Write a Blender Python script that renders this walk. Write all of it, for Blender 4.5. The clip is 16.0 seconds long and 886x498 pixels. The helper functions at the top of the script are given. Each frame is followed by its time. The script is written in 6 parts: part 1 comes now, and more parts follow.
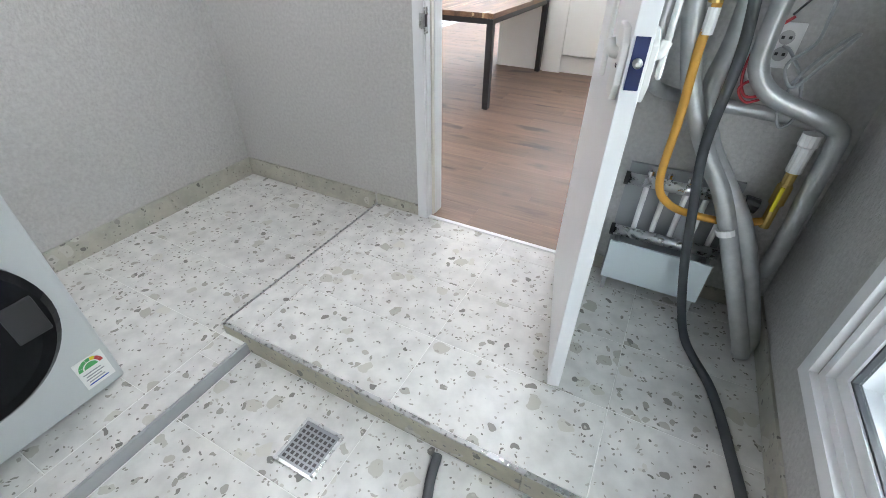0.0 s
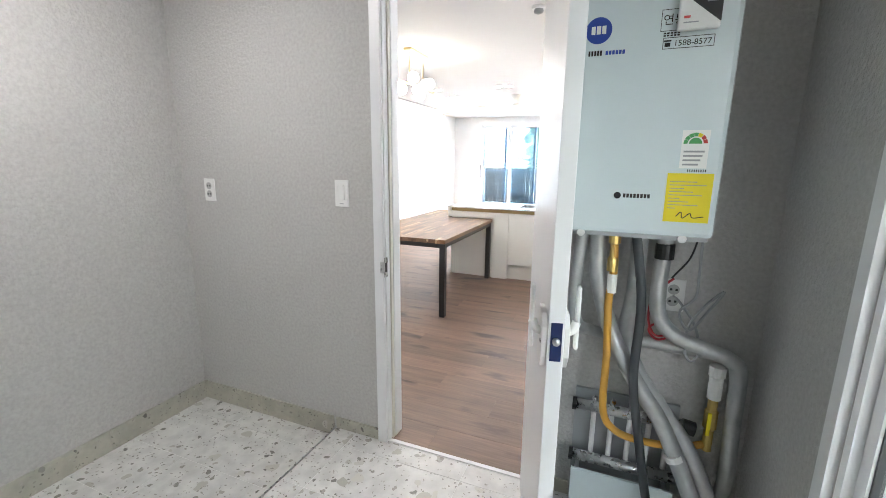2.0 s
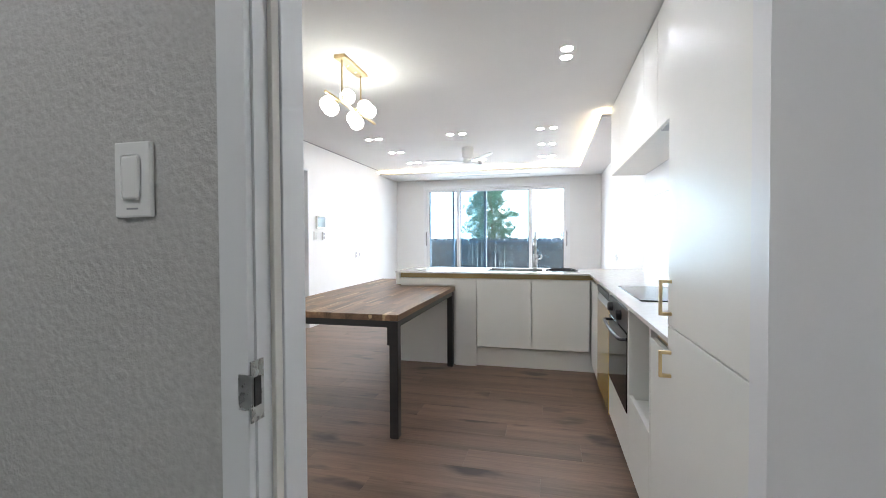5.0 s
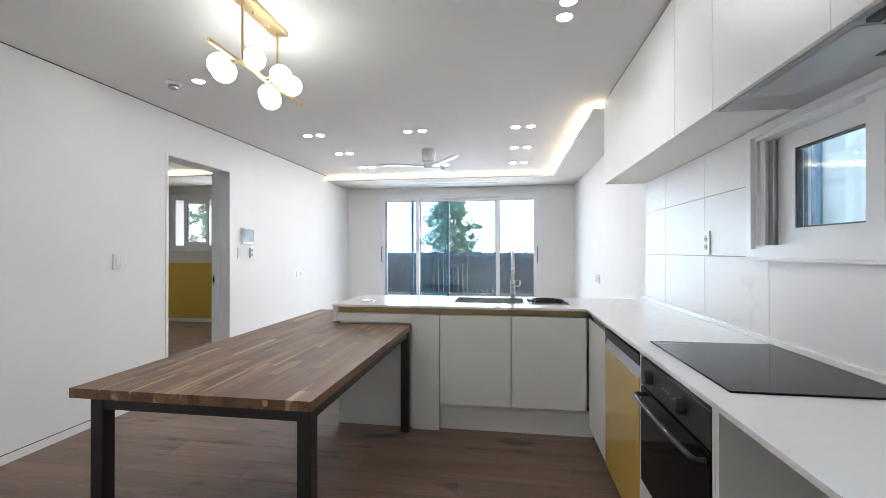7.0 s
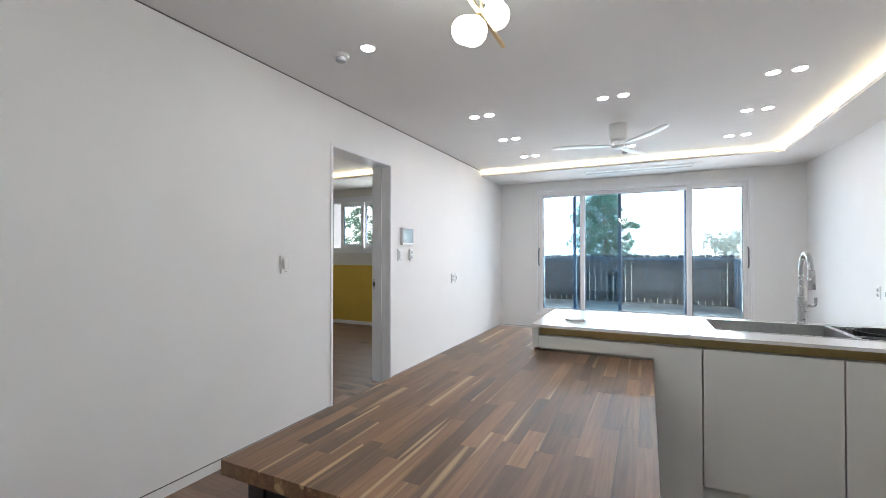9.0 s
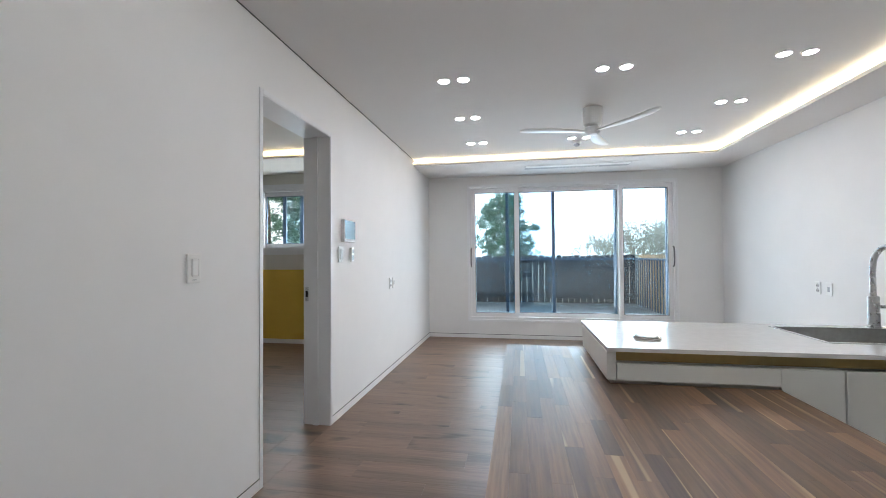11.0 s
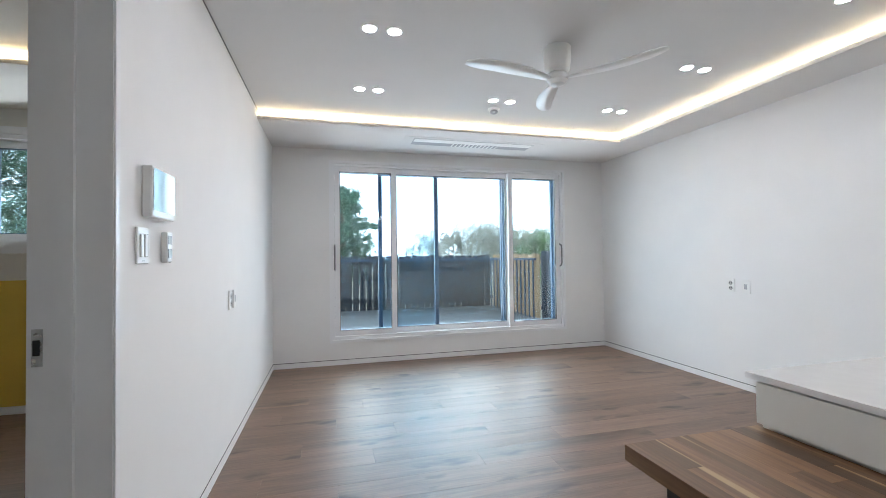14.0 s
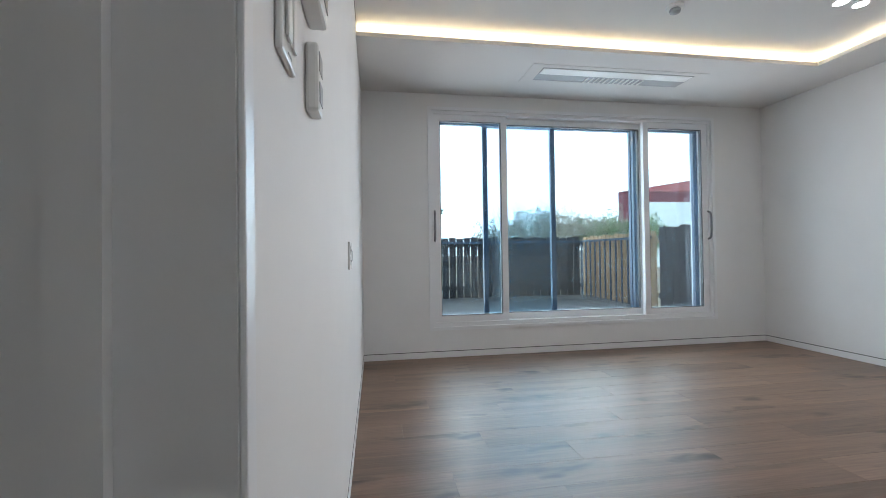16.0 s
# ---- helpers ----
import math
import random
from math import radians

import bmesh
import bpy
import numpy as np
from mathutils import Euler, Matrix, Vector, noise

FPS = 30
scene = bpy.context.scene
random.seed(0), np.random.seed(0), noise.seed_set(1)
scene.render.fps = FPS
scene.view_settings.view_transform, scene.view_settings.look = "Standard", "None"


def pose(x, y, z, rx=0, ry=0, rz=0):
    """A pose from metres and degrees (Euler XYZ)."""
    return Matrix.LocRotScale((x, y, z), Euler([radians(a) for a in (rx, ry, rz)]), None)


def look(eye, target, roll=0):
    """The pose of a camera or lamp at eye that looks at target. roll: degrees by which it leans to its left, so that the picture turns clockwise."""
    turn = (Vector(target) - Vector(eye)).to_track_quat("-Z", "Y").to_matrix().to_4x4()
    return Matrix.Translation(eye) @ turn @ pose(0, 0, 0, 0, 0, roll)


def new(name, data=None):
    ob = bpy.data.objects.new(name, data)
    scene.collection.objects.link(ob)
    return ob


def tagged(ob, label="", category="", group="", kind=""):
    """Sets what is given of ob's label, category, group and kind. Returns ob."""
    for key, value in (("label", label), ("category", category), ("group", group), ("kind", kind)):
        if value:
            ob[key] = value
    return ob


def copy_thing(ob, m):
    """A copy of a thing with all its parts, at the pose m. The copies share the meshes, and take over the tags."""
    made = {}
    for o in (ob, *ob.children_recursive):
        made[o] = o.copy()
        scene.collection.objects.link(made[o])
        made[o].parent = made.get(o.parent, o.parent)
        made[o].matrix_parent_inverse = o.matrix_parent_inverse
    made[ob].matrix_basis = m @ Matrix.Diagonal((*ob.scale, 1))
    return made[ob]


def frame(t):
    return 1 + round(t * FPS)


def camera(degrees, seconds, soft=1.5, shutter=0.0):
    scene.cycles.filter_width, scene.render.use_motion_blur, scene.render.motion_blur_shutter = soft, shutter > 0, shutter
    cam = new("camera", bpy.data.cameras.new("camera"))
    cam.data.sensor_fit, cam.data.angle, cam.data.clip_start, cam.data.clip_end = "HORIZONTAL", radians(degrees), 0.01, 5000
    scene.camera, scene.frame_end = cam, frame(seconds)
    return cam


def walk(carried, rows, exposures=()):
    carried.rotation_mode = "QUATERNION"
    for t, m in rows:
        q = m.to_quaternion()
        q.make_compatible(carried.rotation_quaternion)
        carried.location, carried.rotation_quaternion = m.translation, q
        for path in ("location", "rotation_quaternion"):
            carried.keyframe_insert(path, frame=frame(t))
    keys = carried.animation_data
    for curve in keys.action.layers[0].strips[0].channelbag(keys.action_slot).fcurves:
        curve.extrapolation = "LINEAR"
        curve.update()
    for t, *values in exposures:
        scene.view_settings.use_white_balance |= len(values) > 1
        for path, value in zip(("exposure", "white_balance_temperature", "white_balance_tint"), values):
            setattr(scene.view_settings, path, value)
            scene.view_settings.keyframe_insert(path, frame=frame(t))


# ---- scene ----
cam = camera(92.5, 16.0, soft=0.9)
PATH = [
    (0, (3.563, -1.649, 1.194), (2.823, -0.221, 0.006), 0.5),
    (0.5, (3.575, -1.659, 1.258), (2.839, -0.057, 0.315), 0.7),
    (1, (3.585, -1.664, 1.31), (2.843, 0.035, 0.559), 0.8),
    (1.5, (3.593, -1.675, 1.366), (2.855, 0.09, 0.78), 0.8),
    (2, (3.595, -1.687, 1.415), (2.858, 0.127, 1.006), 0.6),
    (2.5, (3.585, -1.688, 1.446), (2.848, 0.15, 1.164), 0.6),
    (3, (3.515, -1.613, 1.411), (2.781, 0.24, 1.245), 0.6),
    (3.2, (3.445, -1.536, 1.38), (2.714, 0.319, 1.228), 0.6),
    (5.3, (3.014, -0.427, 1.148), (2.58, 1.525, 1.113), -0.1),
    (5.5, (2.98, -0.342, 1.175), (2.572, 1.616, 1.141), 0.1),
    (6, (2.943, -0.123, 1.227), (2.598, 1.847, 1.207), 0.1),
    (6.5, (2.937, 0.136, 1.239), (2.618, 2.111, 1.238), 0.0),
    (7, (2.894, 0.343, 1.244), (2.596, 2.32, 1.252), 0.0),
    (7.5, (2.758, 0.557, 1.254), (2.489, 2.538, 1.264), 0.0),
    (8, (2.577, 0.704, 1.242), (2.162, 2.661, 1.262), 0.0),
    (8.5, (2.41, 0.85, 1.234), (1.665, 2.706, 1.257), 0.1),
    (8.7, (2.332, 0.912, 1.233), (1.456, 2.71, 1.257), 0.0),
    (10.8, (1.43, 1.525, 1.217), (0.983, 3.474, 1.239), -0.4),
    (11, (1.339, 1.571, 1.203), (0.985, 3.539, 1.237), -0.4),
    (11.5, (1.163, 1.743, 1.189), (1.004, 3.736, 1.226), -0.5),
    (12, (1.037, 1.987, 1.193), (1.061, 3.986, 1.226), -0.5),
    (12.5, (0.891, 2.234, 1.207), (1.15, 4.217, 1.239), -0.6),
    (13, (0.784, 2.454, 1.189), (1.229, 4.404, 1.223), -0.5),
    (13.5, (0.701, 2.758, 1.181), (1.196, 4.695, 1.218), -0.7),
    (14, (0.605, 3.011, 1.173), (1.114, 4.945, 1.21), -0.7),
    (14.5, (0.491, 3.306, 1.161), (1.015, 5.236, 1.193), -0.7),
    (15, (0.404, 3.612, 1.105), (0.945, 5.537, 1.126), -0.7),
    (15.5, (0.279, 3.846, 1.035), (0.799, 5.777, 1.057), -0.7),
    (16, (0.11, 4.063, 0.926), (0.425, 6.038, 0.95), -0.8),
]
walk(cam, [(t, look(eye, target, roll)) for t, eye, target, roll in PATH],
     [(0.0, 1.79, 6100, 14), (1.0, 1.72, 6250, 14), (2.0, 1.66, 6400, 14), (3.2, 1.50, 6400, 13), (4.6, 0.85, 6250, 12), (5.3, 0.65, 6200, 12), (7.0, 0.35, 6200, 12), (8.5, 0.3, 6200, 12),
      (11.0, -0.07, 6200, 12), (13.0, -0.08, 6190, 12), (14.5, -0.16, 6180, 12), (15.5, -0.5, 6200, 11), (16.0, -0.6, 6200, 11)])

# ---- world and sun ----
SUN_EL, SUN_AZ = radians(40), radians(215)
world = bpy.data.worlds.new("sky")
scene.world = world
world.use_nodes = True
wn = world.node_tree.nodes
sky = wn.new("ShaderNodeTexSky")
sky.sky_type, sky.sun_disc, sky.sun_elevation, sky.sun_rotation = "NISHITA", False, SUN_EL, SUN_AZ
sky.air_density, sky.dust_density = 1.0, 3.0
wn["Background"].inputs["Strength"].default_value = 0.15
world.node_tree.links.new(sky.outputs[0], wn["Background"].inputs["Color"])
sun_data = bpy.data.lights.new("sun", "SUN")
sun_data.energy, sun_data.angle, sun_data.color = 4.0, radians(0.5), (1.0, 0.94, 0.85)
sun = new("sun", sun_data)
sun.matrix_world = look((math.sin(SUN_AZ) * 30, math.cos(SUN_AZ) * 30, 30 * math.tan(SUN_EL)), (0, 0, 0))


def opening_light(name, eye, target, w, h, power, colour=(0.92, 0.97, 1.0), spread=160):
    """An area lamp that stands in a window's opening for the light of the sky."""
    d = bpy.data.lights.new(name, "AREA")
    d.shape, d.size, d.size_y, d.energy, d.color, d.spread = "RECTANGLE", w, h, power, colour, radians(spread)
    o = new(name, d)
    o.matrix_world = look(eye, target)
    return o


opening_light("window_light", (2.0, 8.20, 1.3), (2.0, 5.0, 0.9), 2.7, 1.8, 90, (1.0, 0.935, 0.91))
opening_light("utility_window_light", (4.26, -1.40, 1.45), (3.5, -1.25, 0.0), 1.4, 1.4, 0.12, (0.72, 0.90, 1.0), 120)
opening_light("bedroom_window_light", (-1.6, 7.25, 1.6), (-1.6, 4.0, 0.8), 1.2, 0.9, 34)


# ---- materials ----
def material(name, colour, rough=0.5, metal=0.0, **kw):
    """A principled material. var: colour change at a large scale; grain, bump: fine relief; rnd: change from piece to piece."""
    m = bpy.data.materials.new(name)
    m.use_nodes = True
    n, l = m.node_tree.nodes, m.node_tree.links
    b = n["Principled BSDF"]
    b.inputs["Roughness"].default_value = rough
    b.inputs["Metallic"].default_value = metal
    b.inputs["Base Color"].default_value = (*colour, 1)
    if "coat" in kw:
        b.inputs["Coat Weight"].default_value = kw["coat"]
        b.inputs["Coat Roughness"].default_value = 0.08
    if "spec" in kw:
        b.inputs["Specular IOR Level"].default_value = kw["spec"]
    tc = n.new("ShaderNodeTexCoord")
    if kw.get("var") or kw.get("rough_var"):
        t = n.new("ShaderNodeTexNoise")
        t.inputs["Scale"].default_value = kw.get("scale", 3.0)
        t.inputs["Detail"].default_value = 6
        l.new(tc.outputs["Object"], t.inputs["Vector"])
        if kw.get("var"):
            r = n.new("ShaderNodeValToRGB")
            v = kw["var"]
            r.color_ramp.elements[0].position, r.color_ramp.elements[1].position = 0.3, 0.7
            r.color_ramp.elements[0].color = (*[c * (1 - v) for c in colour], 1)
            r.color_ramp.elements[1].color = (*[min(1, c * (1 + v)) for c in colour], 1)
            l.new(t.outputs["Fac"], r.inputs["Fac"])
            l.new(r.outputs["Color"], b.inputs["Base Color"])
        mr = n.new("ShaderNodeMapRange")
        mr.inputs["To Min"].default_value = max(0.02, rough - kw.get("rough_var", 0.05))
        mr.inputs["To Max"].default_value = min(1, rough + kw.get("rough_var", 0.05))
        l.new(t.outputs["Fac"], mr.inputs["Value"])
        l.new(mr.outputs["Result"], b.inputs["Roughness"])
    if kw.get("bump"):
        g = n.new("ShaderNodeTexNoise")
        g.inputs["Scale"].default_value = kw.get("grain", 200)
        g.inputs["Detail"].default_value = 4
        l.new(tc.outputs["Object"], g.inputs["Vector"])
        bp = n.new("ShaderNodeBump")
        bp.inputs["Strength"].default_value = kw["bump"]
        bp.inputs["Distance"].default_value = kw.get("depth", 0.002)
        l.new(g.outputs["Fac"], bp.inputs["Height"])
        l.new(bp.outputs["Normal"], b.inputs["Normal"])
    return m


def glow(name, colour, strength):
    m = bpy.data.materials.new(name)
    m.use_nodes = True
    b = m.node_tree.nodes["Principled BSDF"]
    b.inputs["Base Color"].default_value = (0.9, 0.9, 0.9, 1)
    b.inputs["Emission Color"].default_value = (*colour, 1)
    b.inputs["Emission Strength"].default_value = strength
    return m


def glass(name, tint=(1, 1, 1), rough=0.0):
    """Thin clear glazing: it lets light straight through and mirrors a little."""
    m = bpy.data.materials.new(name)
    m.use_nodes = True
    n, l = m.node_tree.nodes, m.node_tree.links
    n.remove(n["Principled BSDF"])
    tr, gl, mx, fr = n.new("ShaderNodeBsdfTransparent"), n.new("ShaderNodeBsdfGlossy"), n.new("ShaderNodeMixShader"), n.new("ShaderNodeFresnel")
    tr.inputs["Color"].default_value = (*tint, 1)
    gl.inputs["Roughness"].default_value = rough
    fr.inputs["IOR"].default_value = 1.45
    most = n.new("ShaderNodeMath")
    most.operation = "MINIMUM"
    most.inputs[1].default_value = 0.13
    l.new(fr.outputs[0], most.inputs[0])
    l.new(most.outputs[0], mx.inputs[0])
    l.new(tr.outputs[0], mx.inputs[1])
    l.new(gl.outputs[0], mx.inputs[2])
    l.new(mx.outputs[0], n["Material Output"].inputs["Surface"])
    return m


def wood(name, dark, light, rough, axis="X", ring=9.0, stretch=0.07, rnd=0.25, knots=0.0, coat=0.0, bump=0.15, streak=None):
    """Wood with grain along one axis, each piece shifted and toned by its own random number."""
    m = bpy.data.materials.new(name)
    m.use_nodes = True
    n, l = m.node_tree.nodes, m.node_tree.links
    b = n["Principled BSDF"]
    tc, oi, mp = n.new("ShaderNodeTexCoord"), n.new("ShaderNodeObjectInfo"), n.new("ShaderNodeMapping")
    sc = [1.0, 1.0, 1.0]
    sc["XYZ".index(axis)] = stretch
    mp.inputs["Scale"].default_value = sc
    off = n.new("ShaderNodeVectorMath")
    off.operation = "SCALE"
    off.inputs[0].default_value = (37, 61, 23)
    l.new(oi.outputs["Random"], off.inputs["Scale"])
    l.new(tc.outputs["Object"], mp.inputs["Vector"])
    l.new(off.outputs[0], mp.inputs["Location"])
    n1, n2 = n.new("ShaderNodeTexNoise"), n.new("ShaderNodeTexNoise")
    n1.inputs["Scale"].default_value, n1.inputs["Detail"].default_value, n1.inputs["Distortion"].default_value = ring, 8, 0.6
    n2.inputs["Scale"].default_value, n2.inputs["Detail"].default_value = ring * 14, 6
    l.new(mp.outputs[0], n1.inputs["Vector"])
    l.new(mp.outputs[0], n2.inputs["Vector"])
    mixf = n.new("ShaderNodeMath")
    mixf.operation = "MULTIPLY_ADD"
    mixf.inputs[1].default_value = 0.35
    l.new(n2.outputs["Fac"], mixf.inputs[0])
    half = n.new("ShaderNodeMath")
    half.operation = "MULTIPLY"
    half.inputs[1].default_value = 0.65
    l.new(n1.outputs["Fac"], half.inputs[0])
    l.new(half.outputs[0], mixf.inputs[2])
    r = n.new("ShaderNodeValToRGB")
    r.color_ramp.elements[0].position, r.color_ramp.elements[1].position = 0.33, 0.68
    r.color_ramp.elements[0].color, r.color_ramp.elements[1].color = (*dark, 1), (*light, 1)
    l.new(mixf.outputs[0], r.inputs["Fac"])
    tone = n.new("ShaderNodeMapRange")
    tone.inputs["To Min"].default_value, tone.inputs["To Max"].default_value = 1 - rnd, 1 + rnd
    l.new(oi.outputs["Random"], tone.inputs["Value"])
    mul = n.new("ShaderNodeVectorMath")
    mul.operation = "SCALE"
    l.new(r.outputs["Color"], mul.inputs[0])
    l.new(tone.outputs[0], mul.inputs["Scale"])
    last = mul.outputs[0]
    if knots:
        k = n.new("ShaderNodeTexNoise")
        k.inputs["Scale"].default_value, k.inputs["Detail"].default_value = ring * 0.9, 3
        mp2 = n.new("ShaderNodeMapping")
        sc2 = [1.0, 1.0, 1.0]
        sc2["XYZ".index(axis)] = 0.35
        mp2.inputs["Scale"].default_value = sc2
        l.new(tc.outputs["Object"], mp2.inputs["Vector"])
        l.new(off.outputs[0], mp2.inputs["Location"])
        l.new(mp2.outputs[0], k.inputs["Vector"])
        kr = n.new("ShaderNodeValToRGB")
        kr.color_ramp.elements[0].position, kr.color_ramp.elements[1].position = 0.60, 0.72
        kr.color_ramp.elements[0].color, kr.color_ramp.elements[1].color = (1, 1, 1, 1), (1 - knots, 1 - knots, 1 - knots, 1)
        l.new(k.outputs["Fac"], kr.inputs["Fac"])
        km = n.new("ShaderNodeVectorMath")
        km.operation = "MULTIPLY"
        l.new(last, km.inputs[0])
        l.new(kr.outputs["Color"], km.inputs[1])
        last = km.outputs[0]
    if streak:
        st = n.new("ShaderNodeTexNoise")
        st.inputs["Scale"].default_value, st.inputs["Detail"].default_value = ring * 3.2, 1
        mp3 = n.new("ShaderNodeMapping")
        sc3 = [1.0, 1.0, 1.0]
        sc3["XYZ".index(axis)] = 0.03
        mp3.inputs["Scale"].default_value = sc3
        off3 = n.new("ShaderNodeVectorMath")
        off3.operation = "SCALE"
        off3.inputs[0].default_value = (53, 19, 41)
        l.new(oi.outputs["Random"], off3.inputs["Scale"])
        l.new(tc.outputs["Object"], mp3.inputs["Vector"])
        l.new(off3.outputs[0], mp3.inputs["Location"])
        l.new(mp3.outputs[0], st.inputs["Vector"])
        sr = n.new("ShaderNodeMapRange")
        sr.inputs["From Min"].default_value, sr.inputs["From Max"].default_value = 0.64, 0.70
        l.new(st.outputs["Fac"], sr.inputs["Value"])
        sm = n.new("ShaderNodeMix")
        sm.data_type = "RGBA"
        sm.inputs[7].default_value = (*streak, 1)
        l.new(sr.outputs[0], sm.inputs[0])
        l.new(last, sm.inputs[6])
        last = sm.outputs[2]
    l.new(last, b.inputs["Base Color"])
    rr = n.new("ShaderNodeMapRange")
    rr.inputs["To Min"].default_value, rr.inputs["To Max"].default_value = rough - 0.06, rough + 0.08
    l.new(n1.outputs["Fac"], rr.inputs["Value"])
    l.new(rr.outputs[0], b.inputs["Roughness"])
    b.inputs["Coat Weight"].default_value = coat
    bp = n.new("ShaderNodeBump")
    bp.inputs["Strength"].default_value, bp.inputs["Distance"].default_value = bump, 0.001
    l.new(n2.outputs["Fac"], bp.inputs["Height"])
    l.new(bp.outputs[0], b.inputs["Normal"])
    return m


def terrazzo(name, base, rough=0.3):
    """Cream cement with sparse grey-olive stone chips of three sizes."""
    m = bpy.data.materials.new(name)
    m.use_nodes = True
    n, l = m.node_tree.nodes, m.node_tree.links
    b = n["Principled BSDF"]
    tc, oi, ad = n.new("ShaderNodeTexCoord"), n.new("ShaderNodeObjectInfo"), n.new("ShaderNodeVectorMath")
    off = n.new("ShaderNodeVectorMath")
    off.operation = "SCALE"
    off.inputs[0].default_value = (17, 29, 0)
    l.new(oi.outputs["Random"], off.inputs["Scale"])
    l.new(tc.outputs["Object"], ad.inputs[0])
    l.new(off.outputs[0], ad.inputs[1])
    cloud = n.new("ShaderNodeTexNoise")
    cloud.inputs["Scale"].default_value, cloud.inputs["Detail"].default_value = 14, 5
    l.new(ad.outputs[0], cloud.inputs["Vector"])
    r = n.new("ShaderNodeValToRGB")
    r.color_ramp.elements[0].position, r.color_ramp.elements[1].position = 0.35, 0.65
    r.color_ramp.elements[0].color = (*[c * 0.86 for c in base], 1)
    r.color_ramp.elements[1].color = (*[min(1, c * 1.06) for c in base], 1)
    l.new(cloud.outputs["Fac"], r.inputs["Fac"])
    last = r.outputs["Color"]
    warp = n.new("ShaderNodeTexNoise")
    warp.inputs["Scale"].default_value, warp.inputs["Detail"].default_value = 22, 2
    l.new(ad.outputs[0], warp.inputs["Vector"])
    wv = n.new("ShaderNodeVectorMath")
    wv.operation = "MULTIPLY_ADD"
    wv.inputs[1].default_value = (0.05, 0.03, 0.03)
    l.new(warp.outputs["Color"], wv.inputs[0])
    l.new(ad.outputs[0], wv.inputs[2])
    for scale, keep, reach, tones in ((19.0, 0.935, 0.55, ((0.40, 0.39, 0.34), (0.60, 0.585, 0.53))),
                                      (36.0, 0.925, 0.46, ((0.15, 0.145, 0.13), (0.46, 0.44, 0.39))),
                                      (95.0, 0.875, 0.44, ((0.14, 0.135, 0.12), (0.50, 0.48, 0.43)))):
        v = n.new("ShaderNodeTexVoronoi")
        v.inputs["Scale"].default_value = scale
        l.new(wv.outputs[0], v.inputs["Vector"])
        sx = n.new("ShaderNodeSeparateColor")
        l.new(v.outputs["Color"], sx.inputs[0])
        pick, near, both = n.new("ShaderNodeMath"), n.new("ShaderNodeMath"), n.new("ShaderNodeMath")
        pick.operation, near.operation, both.operation = "GREATER_THAN", "LESS_THAN", "MULTIPLY"
        pick.inputs[1].default_value, near.inputs[1].default_value = keep, reach
        l.new(sx.outputs[0], pick.inputs[0])
        l.new(v.outputs["Distance"], near.inputs[0])
        l.new(pick.outputs[0], both.inputs[0])
        l.new(near.outputs[0], both.inputs[1])
        cr = n.new("ShaderNodeMix")
        cr.data_type = "RGBA"
        cr.inputs[6].default_value, cr.inputs[7].default_value = (*tones[0], 1), (*tones[1], 1)
        l.new(sx.outputs[1], cr.inputs[0])
        mx = n.new("ShaderNodeMix")
        mx.data_type = "RGBA"
        l.new(both.outputs[0], mx.inputs[0])
        l.new(last, mx.inputs[6])
        l.new(cr.outputs[2], mx.inputs[7])
        last = mx.outputs[2]
    l.new(last, b.inputs["Base Color"])
    b.inputs["Roughness"].default_value = rough
    return m


def marble(name, base, vein, rough=0.15):
    m = bpy.data.materials.new(name)
    m.use_nodes = True
    n, l = m.node_tree.nodes, m.node_tree.links
    b = n["Principled BSDF"]
    tc, oi, ad, off = n.new("ShaderNodeTexCoord"), n.new("ShaderNodeObjectInfo"), n.new("ShaderNodeVectorMath"), n.new("ShaderNodeVectorMath")
    off.operation = "SCALE"
    off.inputs[0].default_value = (11, 7, 13)
    l.new(oi.outputs["Random"], off.inputs["Scale"])
    l.new(tc.outputs["Object"], ad.inputs[0])
    l.new(off.outputs[0], ad.inputs[1])
    t = n.new("ShaderNodeTexNoise")
    t.inputs["Scale"].default_value, t.inputs["Detail"].default_value, t.inputs["Distortion"].default_value = 1.1, 9, 0.5
    l.new(ad.outputs[0], t.inputs["Vector"])
    r = n.new("ShaderNodeValToRGB")
    e = r.color_ramp.elements
    e[0].position, e[1].position = 0.485, 0.515
    e[0].color, e[1].color = (*base, 1), (*base, 1)
    mid = e.new(0.5)
    mid.color = (*vein, 1)
    l.new(t.outputs["Fac"], r.inputs["Fac"])
    fade = n.new("ShaderNodeTexNoise")
    fade.inputs["Scale"].default_value = 2.3
    l.new(ad.outputs[0], fade.inputs["Vector"])
    fr = n.new("ShaderNodeMapRange")
    fr.inputs["From Min"].default_value, fr.inputs["From Max"].default_value = 0.50, 0.68
    l.new(fade.outputs["Fac"], fr.inputs["Value"])
    mx = n.new("ShaderNodeMix")
    mx.data_type = "RGBA"
    mx.inputs[6].default_value = (*base, 1)
    l.new(fr.outputs[0], mx.inputs[0])
    l.new(r.outputs["Color"], mx.inputs[7])
    l.new(mx.outputs[2], b.inputs["Base Color"])
    b.inputs["Roughness"].default_value = rough
    return m


